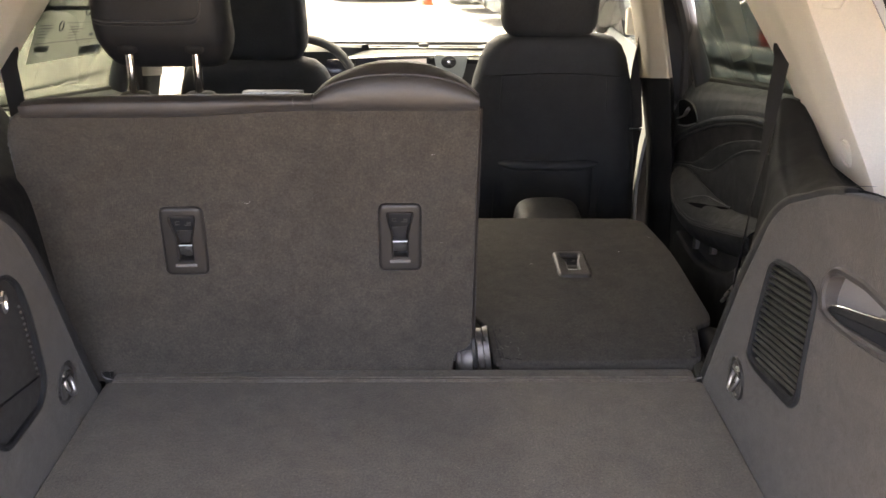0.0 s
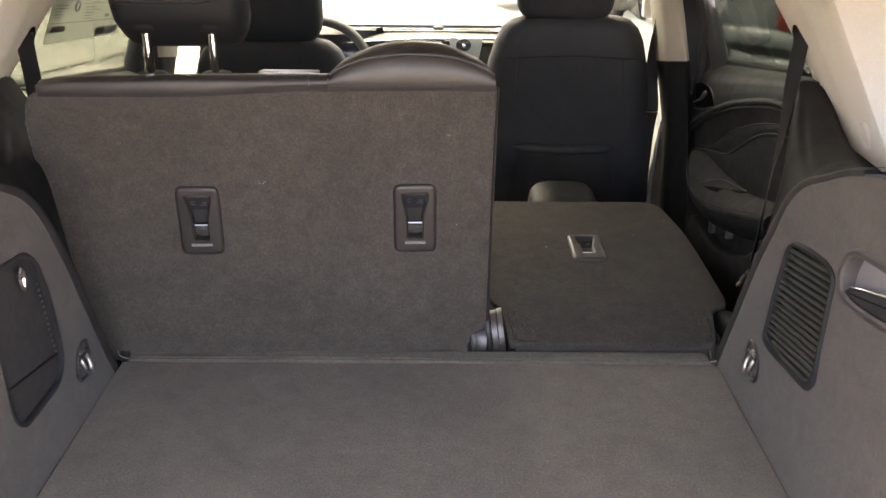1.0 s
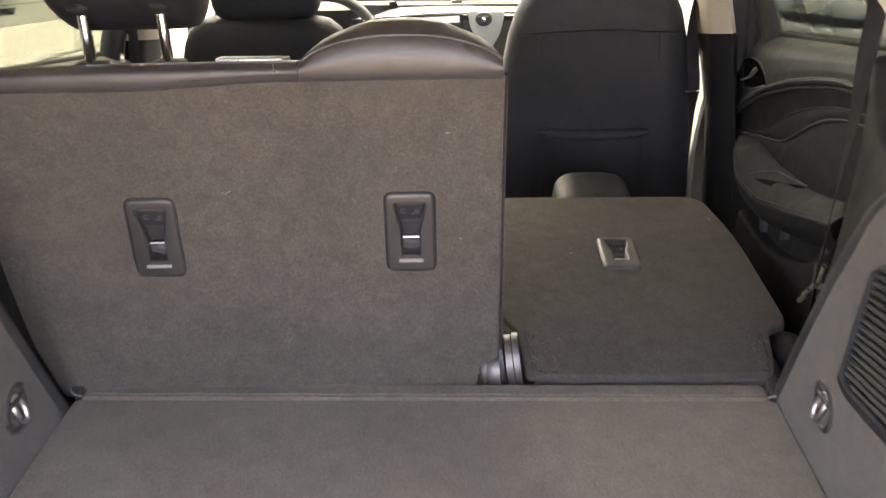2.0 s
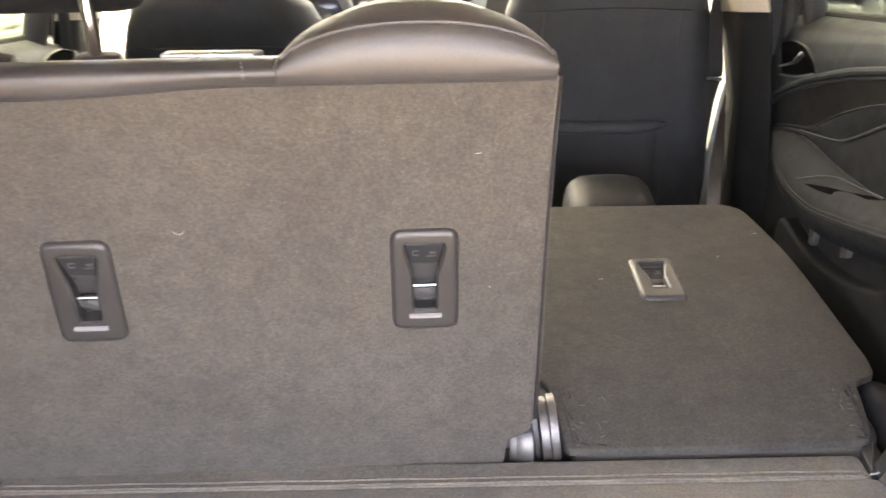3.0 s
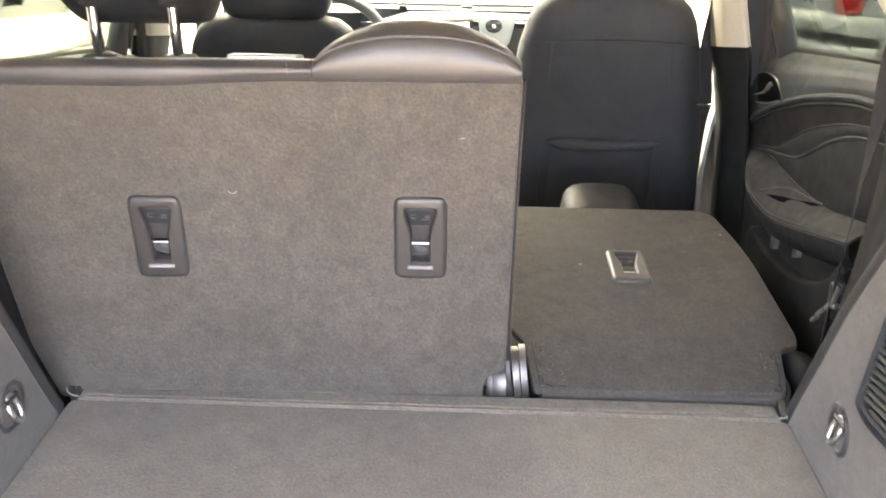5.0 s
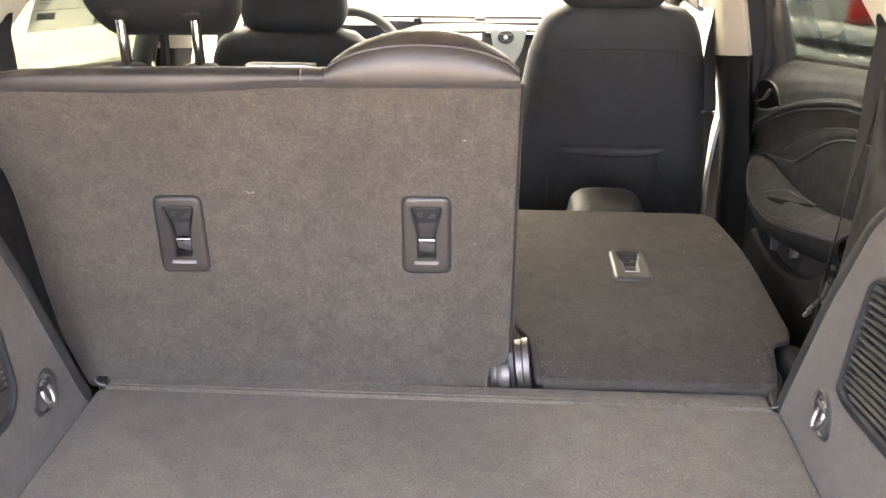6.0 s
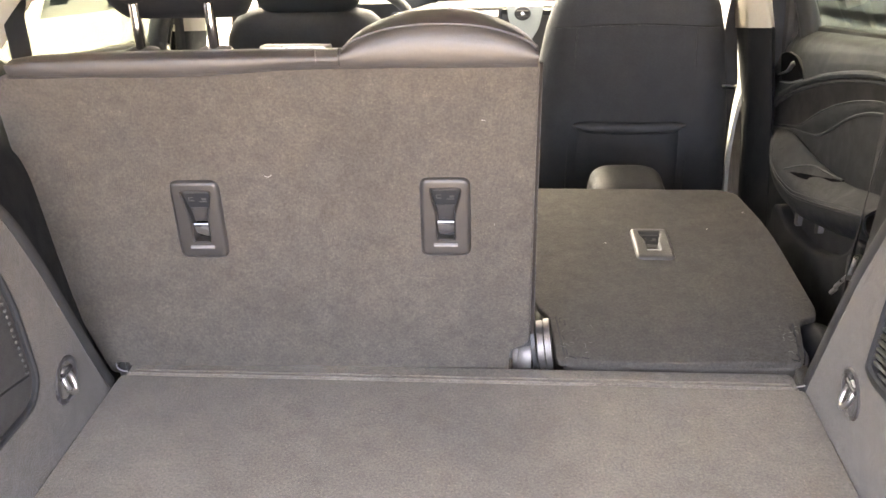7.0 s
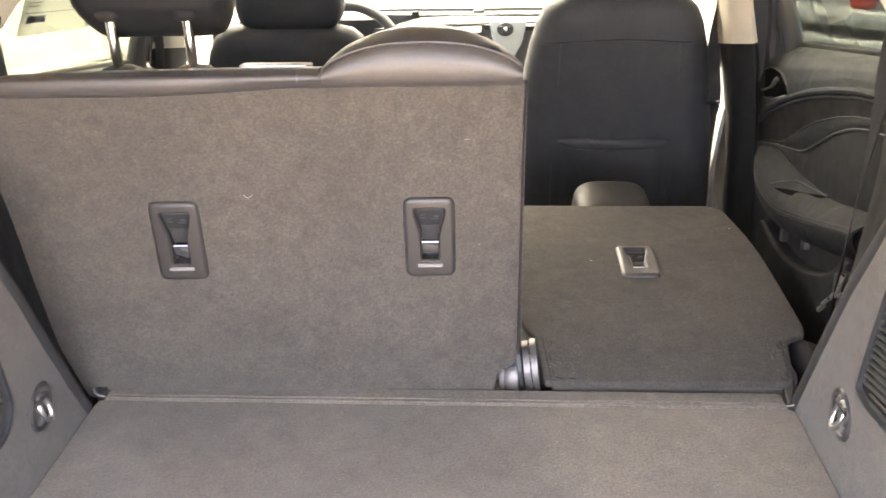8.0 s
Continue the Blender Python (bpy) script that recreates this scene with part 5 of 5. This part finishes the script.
def rear_belt(s):
    dy = 0.0 if s > 0 else -0.085
    t = thing("seat_belt", (side_x(s, 0.66), 1.65 + dy, 0.80), "black woven seat belt hanging from the rear pillar", "seat belt", "rear seat belts")
    X = lambda x: side_x(s, x)
    part("webbing", webbing([(X(0.694), 1.748 + dy, 1.300, -0.22 * s), (X(0.674), 1.706 + dy, 1.286, -0.22 * s), (X(0.658), 1.677 + dy, 1.21, -0.20 * s), (X(0.638), 1.632 + dy, 1.13, 0.08 * s), (X(0.608), 1.578 + dy, 1.04, 0.40 * s), (X(0.583), 1.530 + dy, 0.955, 0.50 * s), (X(0.569), 1.505 + dy, 0.87, 0.52 * s), (X(0.568), 1.50 + dy, 0.70, 0.52 * s)], 0.046), WEB, t)
    part("slot_cover", slab(rounded([(1.685 + dy, 1.275), (1.75 + dy, 1.290), (1.76 + dy, 1.308), (1.695 + dy, 1.306)], 0.006), lambda y, z, w: (X(0.686 + w), y, z), 0.02, 0.003), PLASTIC, t, "black belt outlet")
    g = part("tongue", slab(rounded([(1.535 + dy, 0.845), (1.50 + dy, 0.845), (1.495 + dy, 0.90), (1.54 + dy, 0.90)], 0.008), lambda y, z, w: (X(0.575 + w), y, z), 0.02, 0.004), PLASTIC, t, "black tongue with chrome blade")
    for q0, q1, r_ in (((1.548, 0.822), (1.540, 0.834), 0.005), ((1.535, 0.840), (1.502, 0.878), 0.0045), ((1.492, 0.880), (1.480, 0.884), 0.0055), ((1.485, 0.889), (1.485, 0.919), 0.005)):
        part("blade", tube([(X(0.564), q0[0] + dy, q0[1]), (X(0.566), (q0[0] + q1[0]) / 2 + dy, (q0[1] + q1[1]) / 2), (X(0.568), q1[0] + dy, q1[1])], r_ * 1.1, 8, 0.7), SATIN, g, "chrome edge of the tongue")
    return t


def front_belt(s):
    t = thing("seat_belt", (side_x(s, 0.62), 2.62, 0.5), "black front seat belt hanging beside the door pillar", "seat belt", "front seat belts")
    X = lambda x: side_x(s, x)
    part("webbing", webbing([(X(0.565), 2.55, 1.36, -0.3 * s), (X(0.578), 2.55, 1.25, -0.2 * s), (X(0.583), 2.55, 1.17, 0.3 * s), (X(0.584), 2.55, 1.08, 0.9 * s), (X(0.588), 2.55, 0.99, 1.35 * s), (X(0.596), 2.55, 0.912, 1.5 * s), (X(0.606), 2.62, 0.80, 1.5 * s), (X(0.610), 2.66, 0.45, 1.5 * s)], 0.042), WEB, t)
    part("height_slider", slab(rounded([(2.61, 1.17), (2.64, 1.17), (2.65, 1.24), (2.62, 1.25)], 0.006), lambda y, z, w: (X(0.560 + w), y, z), 0.03, 0.004), BEIGE, t, "beige belt guide")
    part("tongue", tube([(X(0.574), 2.535, 0.909), (X(0.612), 2.535, 0.906)], 0.006, 8), CHROME, t, "chrome belt tongue")
    return t


for s in (1, -1):
    rear_belt(s)
    front_belt(s)

# small fittings on the beige pillar trims
def on_pillar(s, y, z):
    """A placing on the trim's face about its point at y, z: u backwards along the car, v up, w inwards into the trim."""
    surf = CD[s][1]

    def at(y_, z_):
        v = (z_ - 1.08) / 0.58
        u = min(steps(0.1, 0.9, 400), key=lambda k: abs(surf(k, v).y - y_))
        return surf(u, v)
    p = at(y, z)
    du, dv = (at(y - 0.02, z) - p).normalized(), (at(y, z + 0.02) - p).normalized()
    n = du.cross(dv).normalized()
    if n.x * s < 0:
        n = -n
    return p, lambda u, v, w: p + du * u + dv * v + n * w


for s in (1, -1):
    p, at = on_pillar(s, 1.364, 1.185)
    ln = thing("trim_recess", p, "small beige moulded hook recess in the rear pillar trim", "trim fitting", "pillar trim fittings")
    pts = rounded([(-0.022, -0.024), (0.022, -0.024), (0.022, 0.024), (-0.022, 0.024)], 0.020, 5)
    part("rim", ring_frame(pts, inset(pts, 0.004), at, 0.006, 0.003, 0.002), BEIGE, ln)
    part("cap", slab(inset(pts, 0.0045), lambda u, v, w, at=at: at(u, v, w + 0.001 - 0.15 * (v + 0.026)), 0.024, 0.002), BEIGE, ln)
    p, at = on_pillar(s, 1.462, 1.421)
    ln = thing("screw_cover", p, "small beige screw cover on the rear pillar trim", "trim fitting", "pillar trim fittings")
    pts = rounded([(-0.016, -0.018), (0.016, -0.018), (0.016, 0.018), (-0.016, 0.018)], 0.008, 5)
    part("cover", slab(pts, lambda u, v, w, at=at: at(u, v, w - 0.0060), 0.010, 0.002), BEIGE, ln)

# paper price sheet stuck inside the left rear window
sticker = thing("window_sticker", (side_x(-1, 0.73), 1.9, 1.2), "printed paper price sheet stuck on the rear door window", "paper sheet")


def on_window(u, v, w):
    """u forward along the sill, v up the glass, w into the car."""
    y = 1.76 + u + 0.45 * v
    z = belt(1.76 + u) + 0.052 + 0.03 * u + v
    return (side_x(-1, lean(z) + 0.006 - w), y, z)


def flat_patch(u0, u1, v0, v1, w, n=4):
    return loft([[on_window(u, v0, w), on_window(u, v1, w), on_window(u, v1, w - 0.0006), on_window(u, v0, w - 0.0006)] for u in steps(u0, u1, n)])


part("sheet", flat_patch(0.0, 0.47, 0.004, 0.30, 0.0), PAPER, sticker)
for cu, cv, ru, rv in ((0.145, 0.073, 0.012, 0.010), (0.300, 0.108, 0.020, 0.016)):
    part("emblem", tube([on_window(cu + ru * math.cos(a), cv + rv * math.sin(a), 0.0012) for a in (2 * math.pi * k / 16 for k in range(17))], 0.0016, 5), INK, sticker, "printed oval emblem")
bars = [(0.012, 0.445, 0.104, 0.113), (0.30, 0.455, 0.009, 0.026), (0.022, 0.098, 0.024, 0.036), (0.010, 0.455, 0.0405, 0.0420), (0.18, 0.44, 0.0775, 0.0788), (0.28, 0.335, 0.120, 0.127)]
rnd = random.Random(4)
for k in range(5):
    bars.append((0.02, 0.02 + 0.03 + 0.05 * rnd.random(), 0.052 + k * 0.0056, 0.0538 + k * 0.0056))
    bars.append((0.20, 0.20 + 0.04 + 0.07 * rnd.random(), 0.046 + k * 0.0058, 0.0478 + k * 0.0058))
for u in (0.345, 0.395):
    bars.append((u, u + 0.026, 0.047, 0.054))
for u0, u1, v0, v1 in bars:
    part("print_bar", flat_patch(u0, u1, v0, v1, 0.0012, 3), INK, sticker)


# ---- dashboard ----
dash = thing("dashboard", (XC, 3.4, 0.45), "black dashboard with pale trim strip and round air vents", "dashboard")


def dash_ring(x):
    d = abs(x - XC)
    p = [(3.87, 0.88), (3.86, 0.927), (3.70, 0.944), (3.50, 0.960 - 0.02 * d), (3.40, 0.966 - 0.03 * d), (3.365, 0.964 - 0.03 * d), (3.345, 0.957 - 0.03 * d), (3.345, 0.945 - 0.02 * d), (3.36, 0.94), (3.33, 0.80), (3.36, 0.62), (3.40, 0.45), (3.87, 0.45)]
    return [(x, y, z) for y, z in p]


part("top_pad", loft([dash_ring(x) for x in steps(-0.79, 0.66, 30)]), PLASTIC_GREY, dash, "black padded dashboard top", sharp=60)
part("speaker_panel", slab(rounded([(-0.30, 3.52), (0.22, 3.52), (0.20, 3.66), (-0.28, 3.66)], 0.02), lambda u, v, w: (u, v, 0.968 - (v - 3.52) * 0.08 - w), 0.02, 0.004), PLASTIC_GREY, dash, "speaker panel")
for y, x0, x1 in ((3.54, -0.26, -0.10), (3.54, 0.02, 0.18), (3.63, -0.28, 0.20)):
    part("speaker_slot", tube([(x0, y, 0.968 - (y - 3.52) * 0.08), (x1, y, 0.968 - (y - 3.52) * 0.08)], 0.0045, 6), PLASTIC_DARK, dash)
part("sensor", moved(pillow(0.045, 0.03, 0.025, 2.5, 12, 6), pose(-0.04, 3.55, 0.970)), RIM_GREY, dash)
part("brow", loft([[(x, 3.58, 0.957 - 0.02 * abs(x - XC)), (x, 3.47, 0.966 - 0.025 * abs(x - XC)), (x, 3.36, 0.969 - 0.03 * abs(x - XC)), (x, 3.338, 0.962 - 0.03 * abs(x - XC)), (x, 3.338, 0.945 - 0.03 * abs(x - XC)), (x, 3.36, 0.940 - 0.03 * abs(x - XC))] for x in steps(-0.76, 0.63, 24)]), PLASTIC_DARK, dash, "matt black brow of the dashboard")
part("cowl_gap", tube([(x, 3.865, 0.935) for x in (-0.70, -0.4, 0.0, 0.4, 0.6)], 0.007, 6), PLASTIC_DARK, dash)
part("instrument_cowl", loft([[(x, 3.27 + 0.35 * f * f, 0.86), (x, 3.25 + 0.35 * f * f, 0.90), (x, 3.24 + 0.30 * f * f, 1.000 - 0.05 * f * f), (x, 3.27 + 0.25 * f * f, 1.014 - 0.05 * f * f), (x, 3.48, 0.985)] for x, f in ((-0.47 + 0.21 * f, f) for f in steps(-1, 1, 17))]), PLASTIC_DARK, dash, "matt black instrument cowl")
part("instrument_glass", slab(rounded([(-0.62, 0.87), (-0.32, 0.87), (-0.34, 0.965), (-0.60, 0.965)], 0.03), lambda u, v, w: (u, 3.262 + w + (v - 0.9) * 0.2, v), 0.02, 0.003), SCREEN, dash, "dark instrument glass")
strip = [(-0.322, 3.335, 0.957), (-0.19, 3.328, 0.966), (-0.077, 3.322, 0.971), (0.15, 3.325, 0.973), (0.27, 3.335, 0.963), (0.46, 3.345, 0.935), (0.62, 3.35, 0.925)]
part("trim_strip", tube(smooth_line([Vector(p) for p in strip]), 0.0065, 8, 1.0), CHROME, dash, "bright trim strip")
part("display", slab(rounded([(-0.300, 0.85), (-0.015, 0.85), (-0.015, 0.948), (-0.300, 0.940)], 0.008), lambda u, v, w: (u, 3.315 + w + (v - 0.9) * 0.15, v + 0.022), 0.03, 0.003), SCREEN, dash, "dark glossy display")
part("display_bar", slab([(-0.216, 0.914), (-0.028, 0.918), (-0.028, 0.940), (-0.216, 0.932)], lambda u, v, w: (u, 3.3135 + w + (v - 0.9) * 0.15, v + 0.022), 0.002, 0.0004, 1), SCREEN_LIT, dash, "lit part of the display")
bez = rounded([(0.0, 0.958), (0.132, 0.954), (0.116, 0.88), (0.080, 0.82), (0.037, 0.85), (0.010, 0.90)], 0.014, 4)
b = part("vent_bezel", slab(bez, lambda u, v, w: (u, 3.305 + w + (v - 0.9) * 0.12, v + 0.022), 0.04, 0.004), VENT_SILVER, dash, "silver plastic vent surround")
c = (0.057, 0.930)
circ = [(c[0] + 0.029 * math.cos(a), c[1] + 0.024 * math.sin(a)) for a in (2 * math.pi * k / 24 for k in range(24))]
part("vent", slab(circ, lambda u, v, w: (u, 3.297 + w + (v - 0.9) * 0.12, v + 0.022), 0.012, 0.003), PLASTIC, b, "round black vent")
part("vent_knob", slab([(c[0] + 0.008 * math.cos(a), c[1] + 0.008 * math.sin(a)) for a in (2 * math.pi * k / 12 for k in range(12))], lambda u, v, w: (u, 3.290 + w + (v - 0.9) * 0.12, v + 0.022), 0.01, 0.002), CHROME, b)
for dv in (-0.010, 0.010):
    part("vent_vane", tube([(c[0] - 0.021, 3.299, c[1] + dv + 0.022), (c[0] + 0.021, 3.299, c[1] + dv + 0.022)], 0.0024, 6), PLASTIC_GREY, b)
dash.location += Vector((0, 0.09, -0.016))
console = part("console", box((-0.18, 2.35, 0.40), (0.05, 3.34, 0.70), 0.04, 3), PLASTIC)
tagged(console, "black centre console between the front seats", "console")

wheel = thing("steering_wheel", (-0.46, 3.0, 0.93), "black leather steering wheel with silver spokes", "steering wheel")
wm = pose(-0.455, 2.985, 0.910, 64, 0, 0)
part("rim", moved(tube([(0.187 * math.cos(a), 0.187 * math.sin(a), 0) for a in (2 * math.pi * k / 48 for k in range(49))], 0.0165, 12), wm), LEATHER, wheel, "black leather rim")
for a in (0.0, math.pi, 1.5 * math.pi):
    part("spoke", moved(tube([(0.05 * math.cos(a), 0.05 * math.sin(a), -0.02), (0.12 * math.cos(a), 0.12 * math.sin(a), -0.012), (0.178 * math.cos(a), 0.178 * math.sin(a), 0)], [0.028, 0.02, 0.015], 10, 0.5), wm), SATIN, wheel, "silver spoke")
part("hub", moved(pillow(0.15, 0.14, 0.06, 2.6, 20, 10), wm @ pose(0, 0, -0.02)), PLASTIC, wheel, "black hub cover")
part("column", tube([(-0.455, 3.02, 0.90), (-0.455, 3.33, 0.84)], 0.05, 12), PLASTIC, wheel)


# ---- parked cars ----
def tyre(parent, x, y, r=0.34, w=0.22):
    t = part("wheel", moved(loft([[(rr * math.cos(a), rr * math.sin(a), h) for a in (2 * math.pi * k / 24 for k in range(24))] for rr, h in ((r - 0.05, -w / 2), (r - 0.01, -w / 2), (r, -w / 2 + 0.03), (r, w / 2 - 0.03), (r - 0.01, w / 2), (r - 0.05, w / 2))]), pose(x, y, r, 0, 90, 0)), RUBBER, parent, "black tyre")
    part("rim", moved(loft([[(rr * math.cos(a), rr * math.sin(a), h) for a in (2 * math.pi * k / 20 for k in range(20))] for rr, h in ((0.05, -w / 2 - 0.004), (r - 0.07, -w / 2 - 0.006), (r - 0.06, 0), (r - 0.07, w / 2 + 0.006), (0.05, w / 2 + 0.004))]), pose(x, y, r, 0, 90, 0)), SATIN, t, "silver rim")
    return t


def parked_car(paint, label, tall=0.0):
    """A parked car about the origin, its rear at y = 0, nose at y = 4.6."""
    t = thing("car", (0, 0, 0), label, "car", "parked cars")
    L, H = 4.6, 1.0 + 0.2 * tall

    def ring(y, half, z0, z1):
        p = rounded([(-half * 0.90, z0), (-half, z0 + 0.12), (-half, z1 - 0.30), (-half * 0.95, z1 - 0.05), (-half * 0.86, z1), (half * 0.86, z1), (half * 0.95, z1 - 0.05), (half, z1 - 0.30), (half, z0 + 0.12), (half * 0.90, z0)], 0.05, 2)
        return [(q[0], y, q[1]) for q in p]
    hood = 0.90 + 0.08 * tall
    body = loft([ring(0.0, 0.80, 0.42, 0.70 + 0.05 * tall), ring(0.05, 0.88, 0.30, 0.92 + 0.22 * tall), ring(0.25, 0.91, 0.24, H), ring(1.6, 0.92, 0.22, H), ring(3.2, 0.92, 0.22, hood + 0.08), ring(4.2, 0.90, 0.24, hood - 0.04), ring(4.5, 0.84, 0.26, hood - 0.18), ring(4.6, 0.74, 0.34, hood - 0.30)])
    part("body", body, paint, t, sharp=50)

    def cab(y0, y1, half, z):
        return [(-half, y0, z), (half, y0, z), (half, y1, z), (-half, y1, z)]
    top = H + 0.52 + 0.14 * tall
    part("cabin_glass", loft([cab(0.22, 3.35, 0.84, H - 0.02), cab(0.30 + 0.2 * (1 - tall), 2.95, 0.78, H + 0.25), cab(0.50 + 0.35 * (1 - tall), 2.55, 0.70, top - 0.04)]), GLASS_DARK, t, "dark glass cabin")
    roof = [cab(0.40 + 0.35 * (1 - tall), 2.62, 0.73, top - 0.06), cab(0.42 + 0.35 * (1 - tall), 2.58, 0.72, top - 0.02), cab(0.60 + 0.35 * (1 - tall), 2.35, 0.62, top + 0.01)]
    part("roof", loft(roof), paint, t, sharp=50)
    for sx in (-1, 1):
        for y in (0.85, 3.70):
            tyre(t, sx * 0.80, y)
        part("headlight", moved(pillow(0.34, 0.22, 0.15, 2.6, 16, 8), pose(sx * 0.64, 4.40, hood - 0.24, 0, 0, -sx * 22)), LAMP_CLEAR, t, "clear headlight")
        part("pillar", tube([(sx * 0.80, 3.30, H), (sx * 0.70, 2.55, top - 0.03)], 0.035, 6), paint, t)
        part("tail_light", moved(pillow(0.26 - 0.11 * tall, 0.12, 0.22 + 0.04 * tall, 3.4, 16, 8), pose(sx * (0.56 + 0.03 * tall), 0.035, 0.88 - 0.055 * tall, -8, 0, sx * 6)), LAMP_RED, t, "red tail lamp")
        part("side_mirror", moved(pillow(0.20, 0.12, 0.14, 3, 14, 8), pose(sx * 1.0, 3.0, H + 0.08)), paint, t)
    part("grille", slab(rounded([(-0.34, 0.46), (0.34, 0.46), (0.42, 0.66), (-0.42, 0.66)], 0.05), lambda u, v, w: (u, 4.615 - w - (v - 0.46) * 0.25, v), 0.06, 0.01), PLASTIC_GLOSS, t, "black grille")
    for k in range(3):
        part("grille_bar", tube([(-0.36, 4.622 - k * 0.016, 0.50 + k * 0.06), (0.36, 4.622 - k * 0.016, 0.50 + k * 0.06)], 0.010, 6), CHROME, t)
    part("lower_intake", slab(rounded([(-0.6, 0.30), (0.6, 0.30), (0.5, 0.40), (-0.5, 0.40)], 0.03), lambda u, v, w: (u, 4.60 - w + (v - 0.30) * 0.2, v), 0.08, 0.01), PLASTIC, t)
    # rear face: bumper, step slot, badges
    part("rear_bumper", box((-0.86, -0.075, 0.40), (0.86, 0.16, 0.72), 0.07, 4), paint, t, "painted rear bumper")
    part("bumper_slot", box((-0.80, -0.082, 0.582), (0.80, 0.05, 0.632), 0.012, 2), PLASTIC, t, "black bumper insert")
    part("plate_recess", box((-0.33, -0.080, 0.43), (0.33, 0.05, 0.590), 0.010, 2), PLASTIC, t, "black recess in the bumper")
    for sx in (-1, 1):
        corner = loft([[(sx * x, y, z) for y, z in ((0.05, 0.43), (-0.085, 0.43), (-0.112, 0.46), (-0.112, top - 0.012), (-0.100, top), (0.05, top))] for x, top in ((0.325, 0.592), (0.40, 0.578), (0.50, 0.568), (0.66, 0.572), (0.80, 0.585))])
        low = part("bumper_corner", corner, paint, t, "painted lower bumper corner", sharp=50)
        part("corner_groove", box((min(sx * 0.42, sx * 0.77), -0.1145, 0.528), (max(sx * 0.42, sx * 0.77), -0.09, 0.544), 0.004, 1), PLASTIC, low)
    part("bumper_valance", box((-0.80, -0.06, 0.30), (0.80, 0.10, 0.42), 0.03, 2), PLASTIC, t)
    for z in (0.928, 0.848):
        for k in range(6):
            part("badge_letter", box((0.15 + k * 0.024, 0.128 * (z - 0.75) - 0.014, z - 0.013), (0.15 + k * 0.024 + 0.017, 0.128 * (z - 0.75) + 0.02, z + 0.012), 0.002, 1), SATIN, t)
    for k in range(4):
        part("badge_letter", box((0.40 + k * 0.030, -0.084, 0.655), (0.40 + k * 0.030 + 0.022, -0.06, 0.680), 0.002, 1), SATIN, t)
    return t


# lower body of the car itself: bonnet, bumpers and wheels under the shell
chassis = thing("car_chassis", (XC, 2.0, 0.0), "dark lower body of the car with bonnet, bumpers and wheels", "car body", kind="structure")
part("bonnet", sheet(lambda u, v: (XC + v * (0.80 - 0.10 * u), 3.95 + 0.85 * u, 0.895 - 0.13 * u - 0.10 * u * u - 0.04 * v * v), steps(0, 1, 8), steps(-1, 1, 9), 0.02), PLASTIC, chassis, "black bonnet")
part("front_bumper", box((XC - 0.80, 4.66, 0.24), (XC + 0.80, 4.86, 0.64), 0.08, 4), PLASTIC, chassis, "black front bumper")
for s in (1, -1):
    xs_ = sorted((side_x(s, 0.66), side_x(s, 0.80)))
    part("front_wing", box((xs_[0], 3.90, 0.36), (xs_[1], 4.74, 0.78), 0.05, 3), PLASTIC, chassis, "black front wing")
    for y in (0.72, 3.98):
        tyre(chassis, side_x(s, 0.72), y)
part("rear_bumper", box((XC - 0.80, -0.10, 0.28), (XC + 0.80, 0.02, 0.66), 0.05, 3), PLASTIC, chassis, "black rear bumper")

suv = parked_car(PAINT_PEWTER, "pewter grey sport utility car parked alongside, seen from behind", 1.0)
white = parked_car(PAINT_WHITE_DIMMED, "white car, paint dimmed for strong sun, parked in a row facing the lot")
dark = parked_car(PAINT_DARK, "dark car parked at the far side of the lot")
for k in range(4):
    nx, ny = 0.78 - 0.20 * k, 14.2 + 2.6 * k             # where each nose stands
    m = pose(nx + 4.58, ny + 0.44, ground_z(ny) - 0.02, 0, 0, 95.5)
    if k == 0:
        white.matrix_world = m
    else:
        copy_thing(white, m)
dark.matrix_world = pose(-1.15, 23.8, ground_z(21), 0, 0, 180)
copy_thing(dark, pose(-4.2, 24.2, ground_z(21.5), 0, 0, 178))
copy_thing(dark, pose(-13.5, 5.0, 0, 0, 0, 60))
suv.matrix_world = pose(1.46, 5.40, 0, 0, 0, -42)
bz = ground_z(18.4)
barrel = [(0.13, 0.0), (0.13, 0.03), (0.095, 0.04), (0.09, 0.30), (0.082, 0.60), (0.07, 0.72), (0.03, 0.75)]
barrier = part("traffic_post", loft([[(-0.01 + r * math.cos(a), 18.4 + r * math.sin(a), bz + h) for a in (2 * math.pi * k / 16 for k in range(16))] for r, h in barrel]), ORANGE)
tagged(barrier, "orange plastic traffic post standing on the lot", "traffic post")
joint = part("ground_joint", loft([[(x - w, y, ground_z(y) + 0.003), (x + w, y, ground_z(y) + 0.003), (x + w, y, ground_z(y) + 0.006), (x - w, y, ground_z(y) + 0.006)] for x, y, w in ((-3.70, 4.1, 0.035), (-3.36, 5.9, 0.05), (-3.15, 6.97, 0.03), (-2.94, 8.05, 0.05), (-2.55, 10.0, 0.04))]), RUBBER)
tagged(joint, "dark tar joint across the pale concrete", "ground joint", kind="structure")
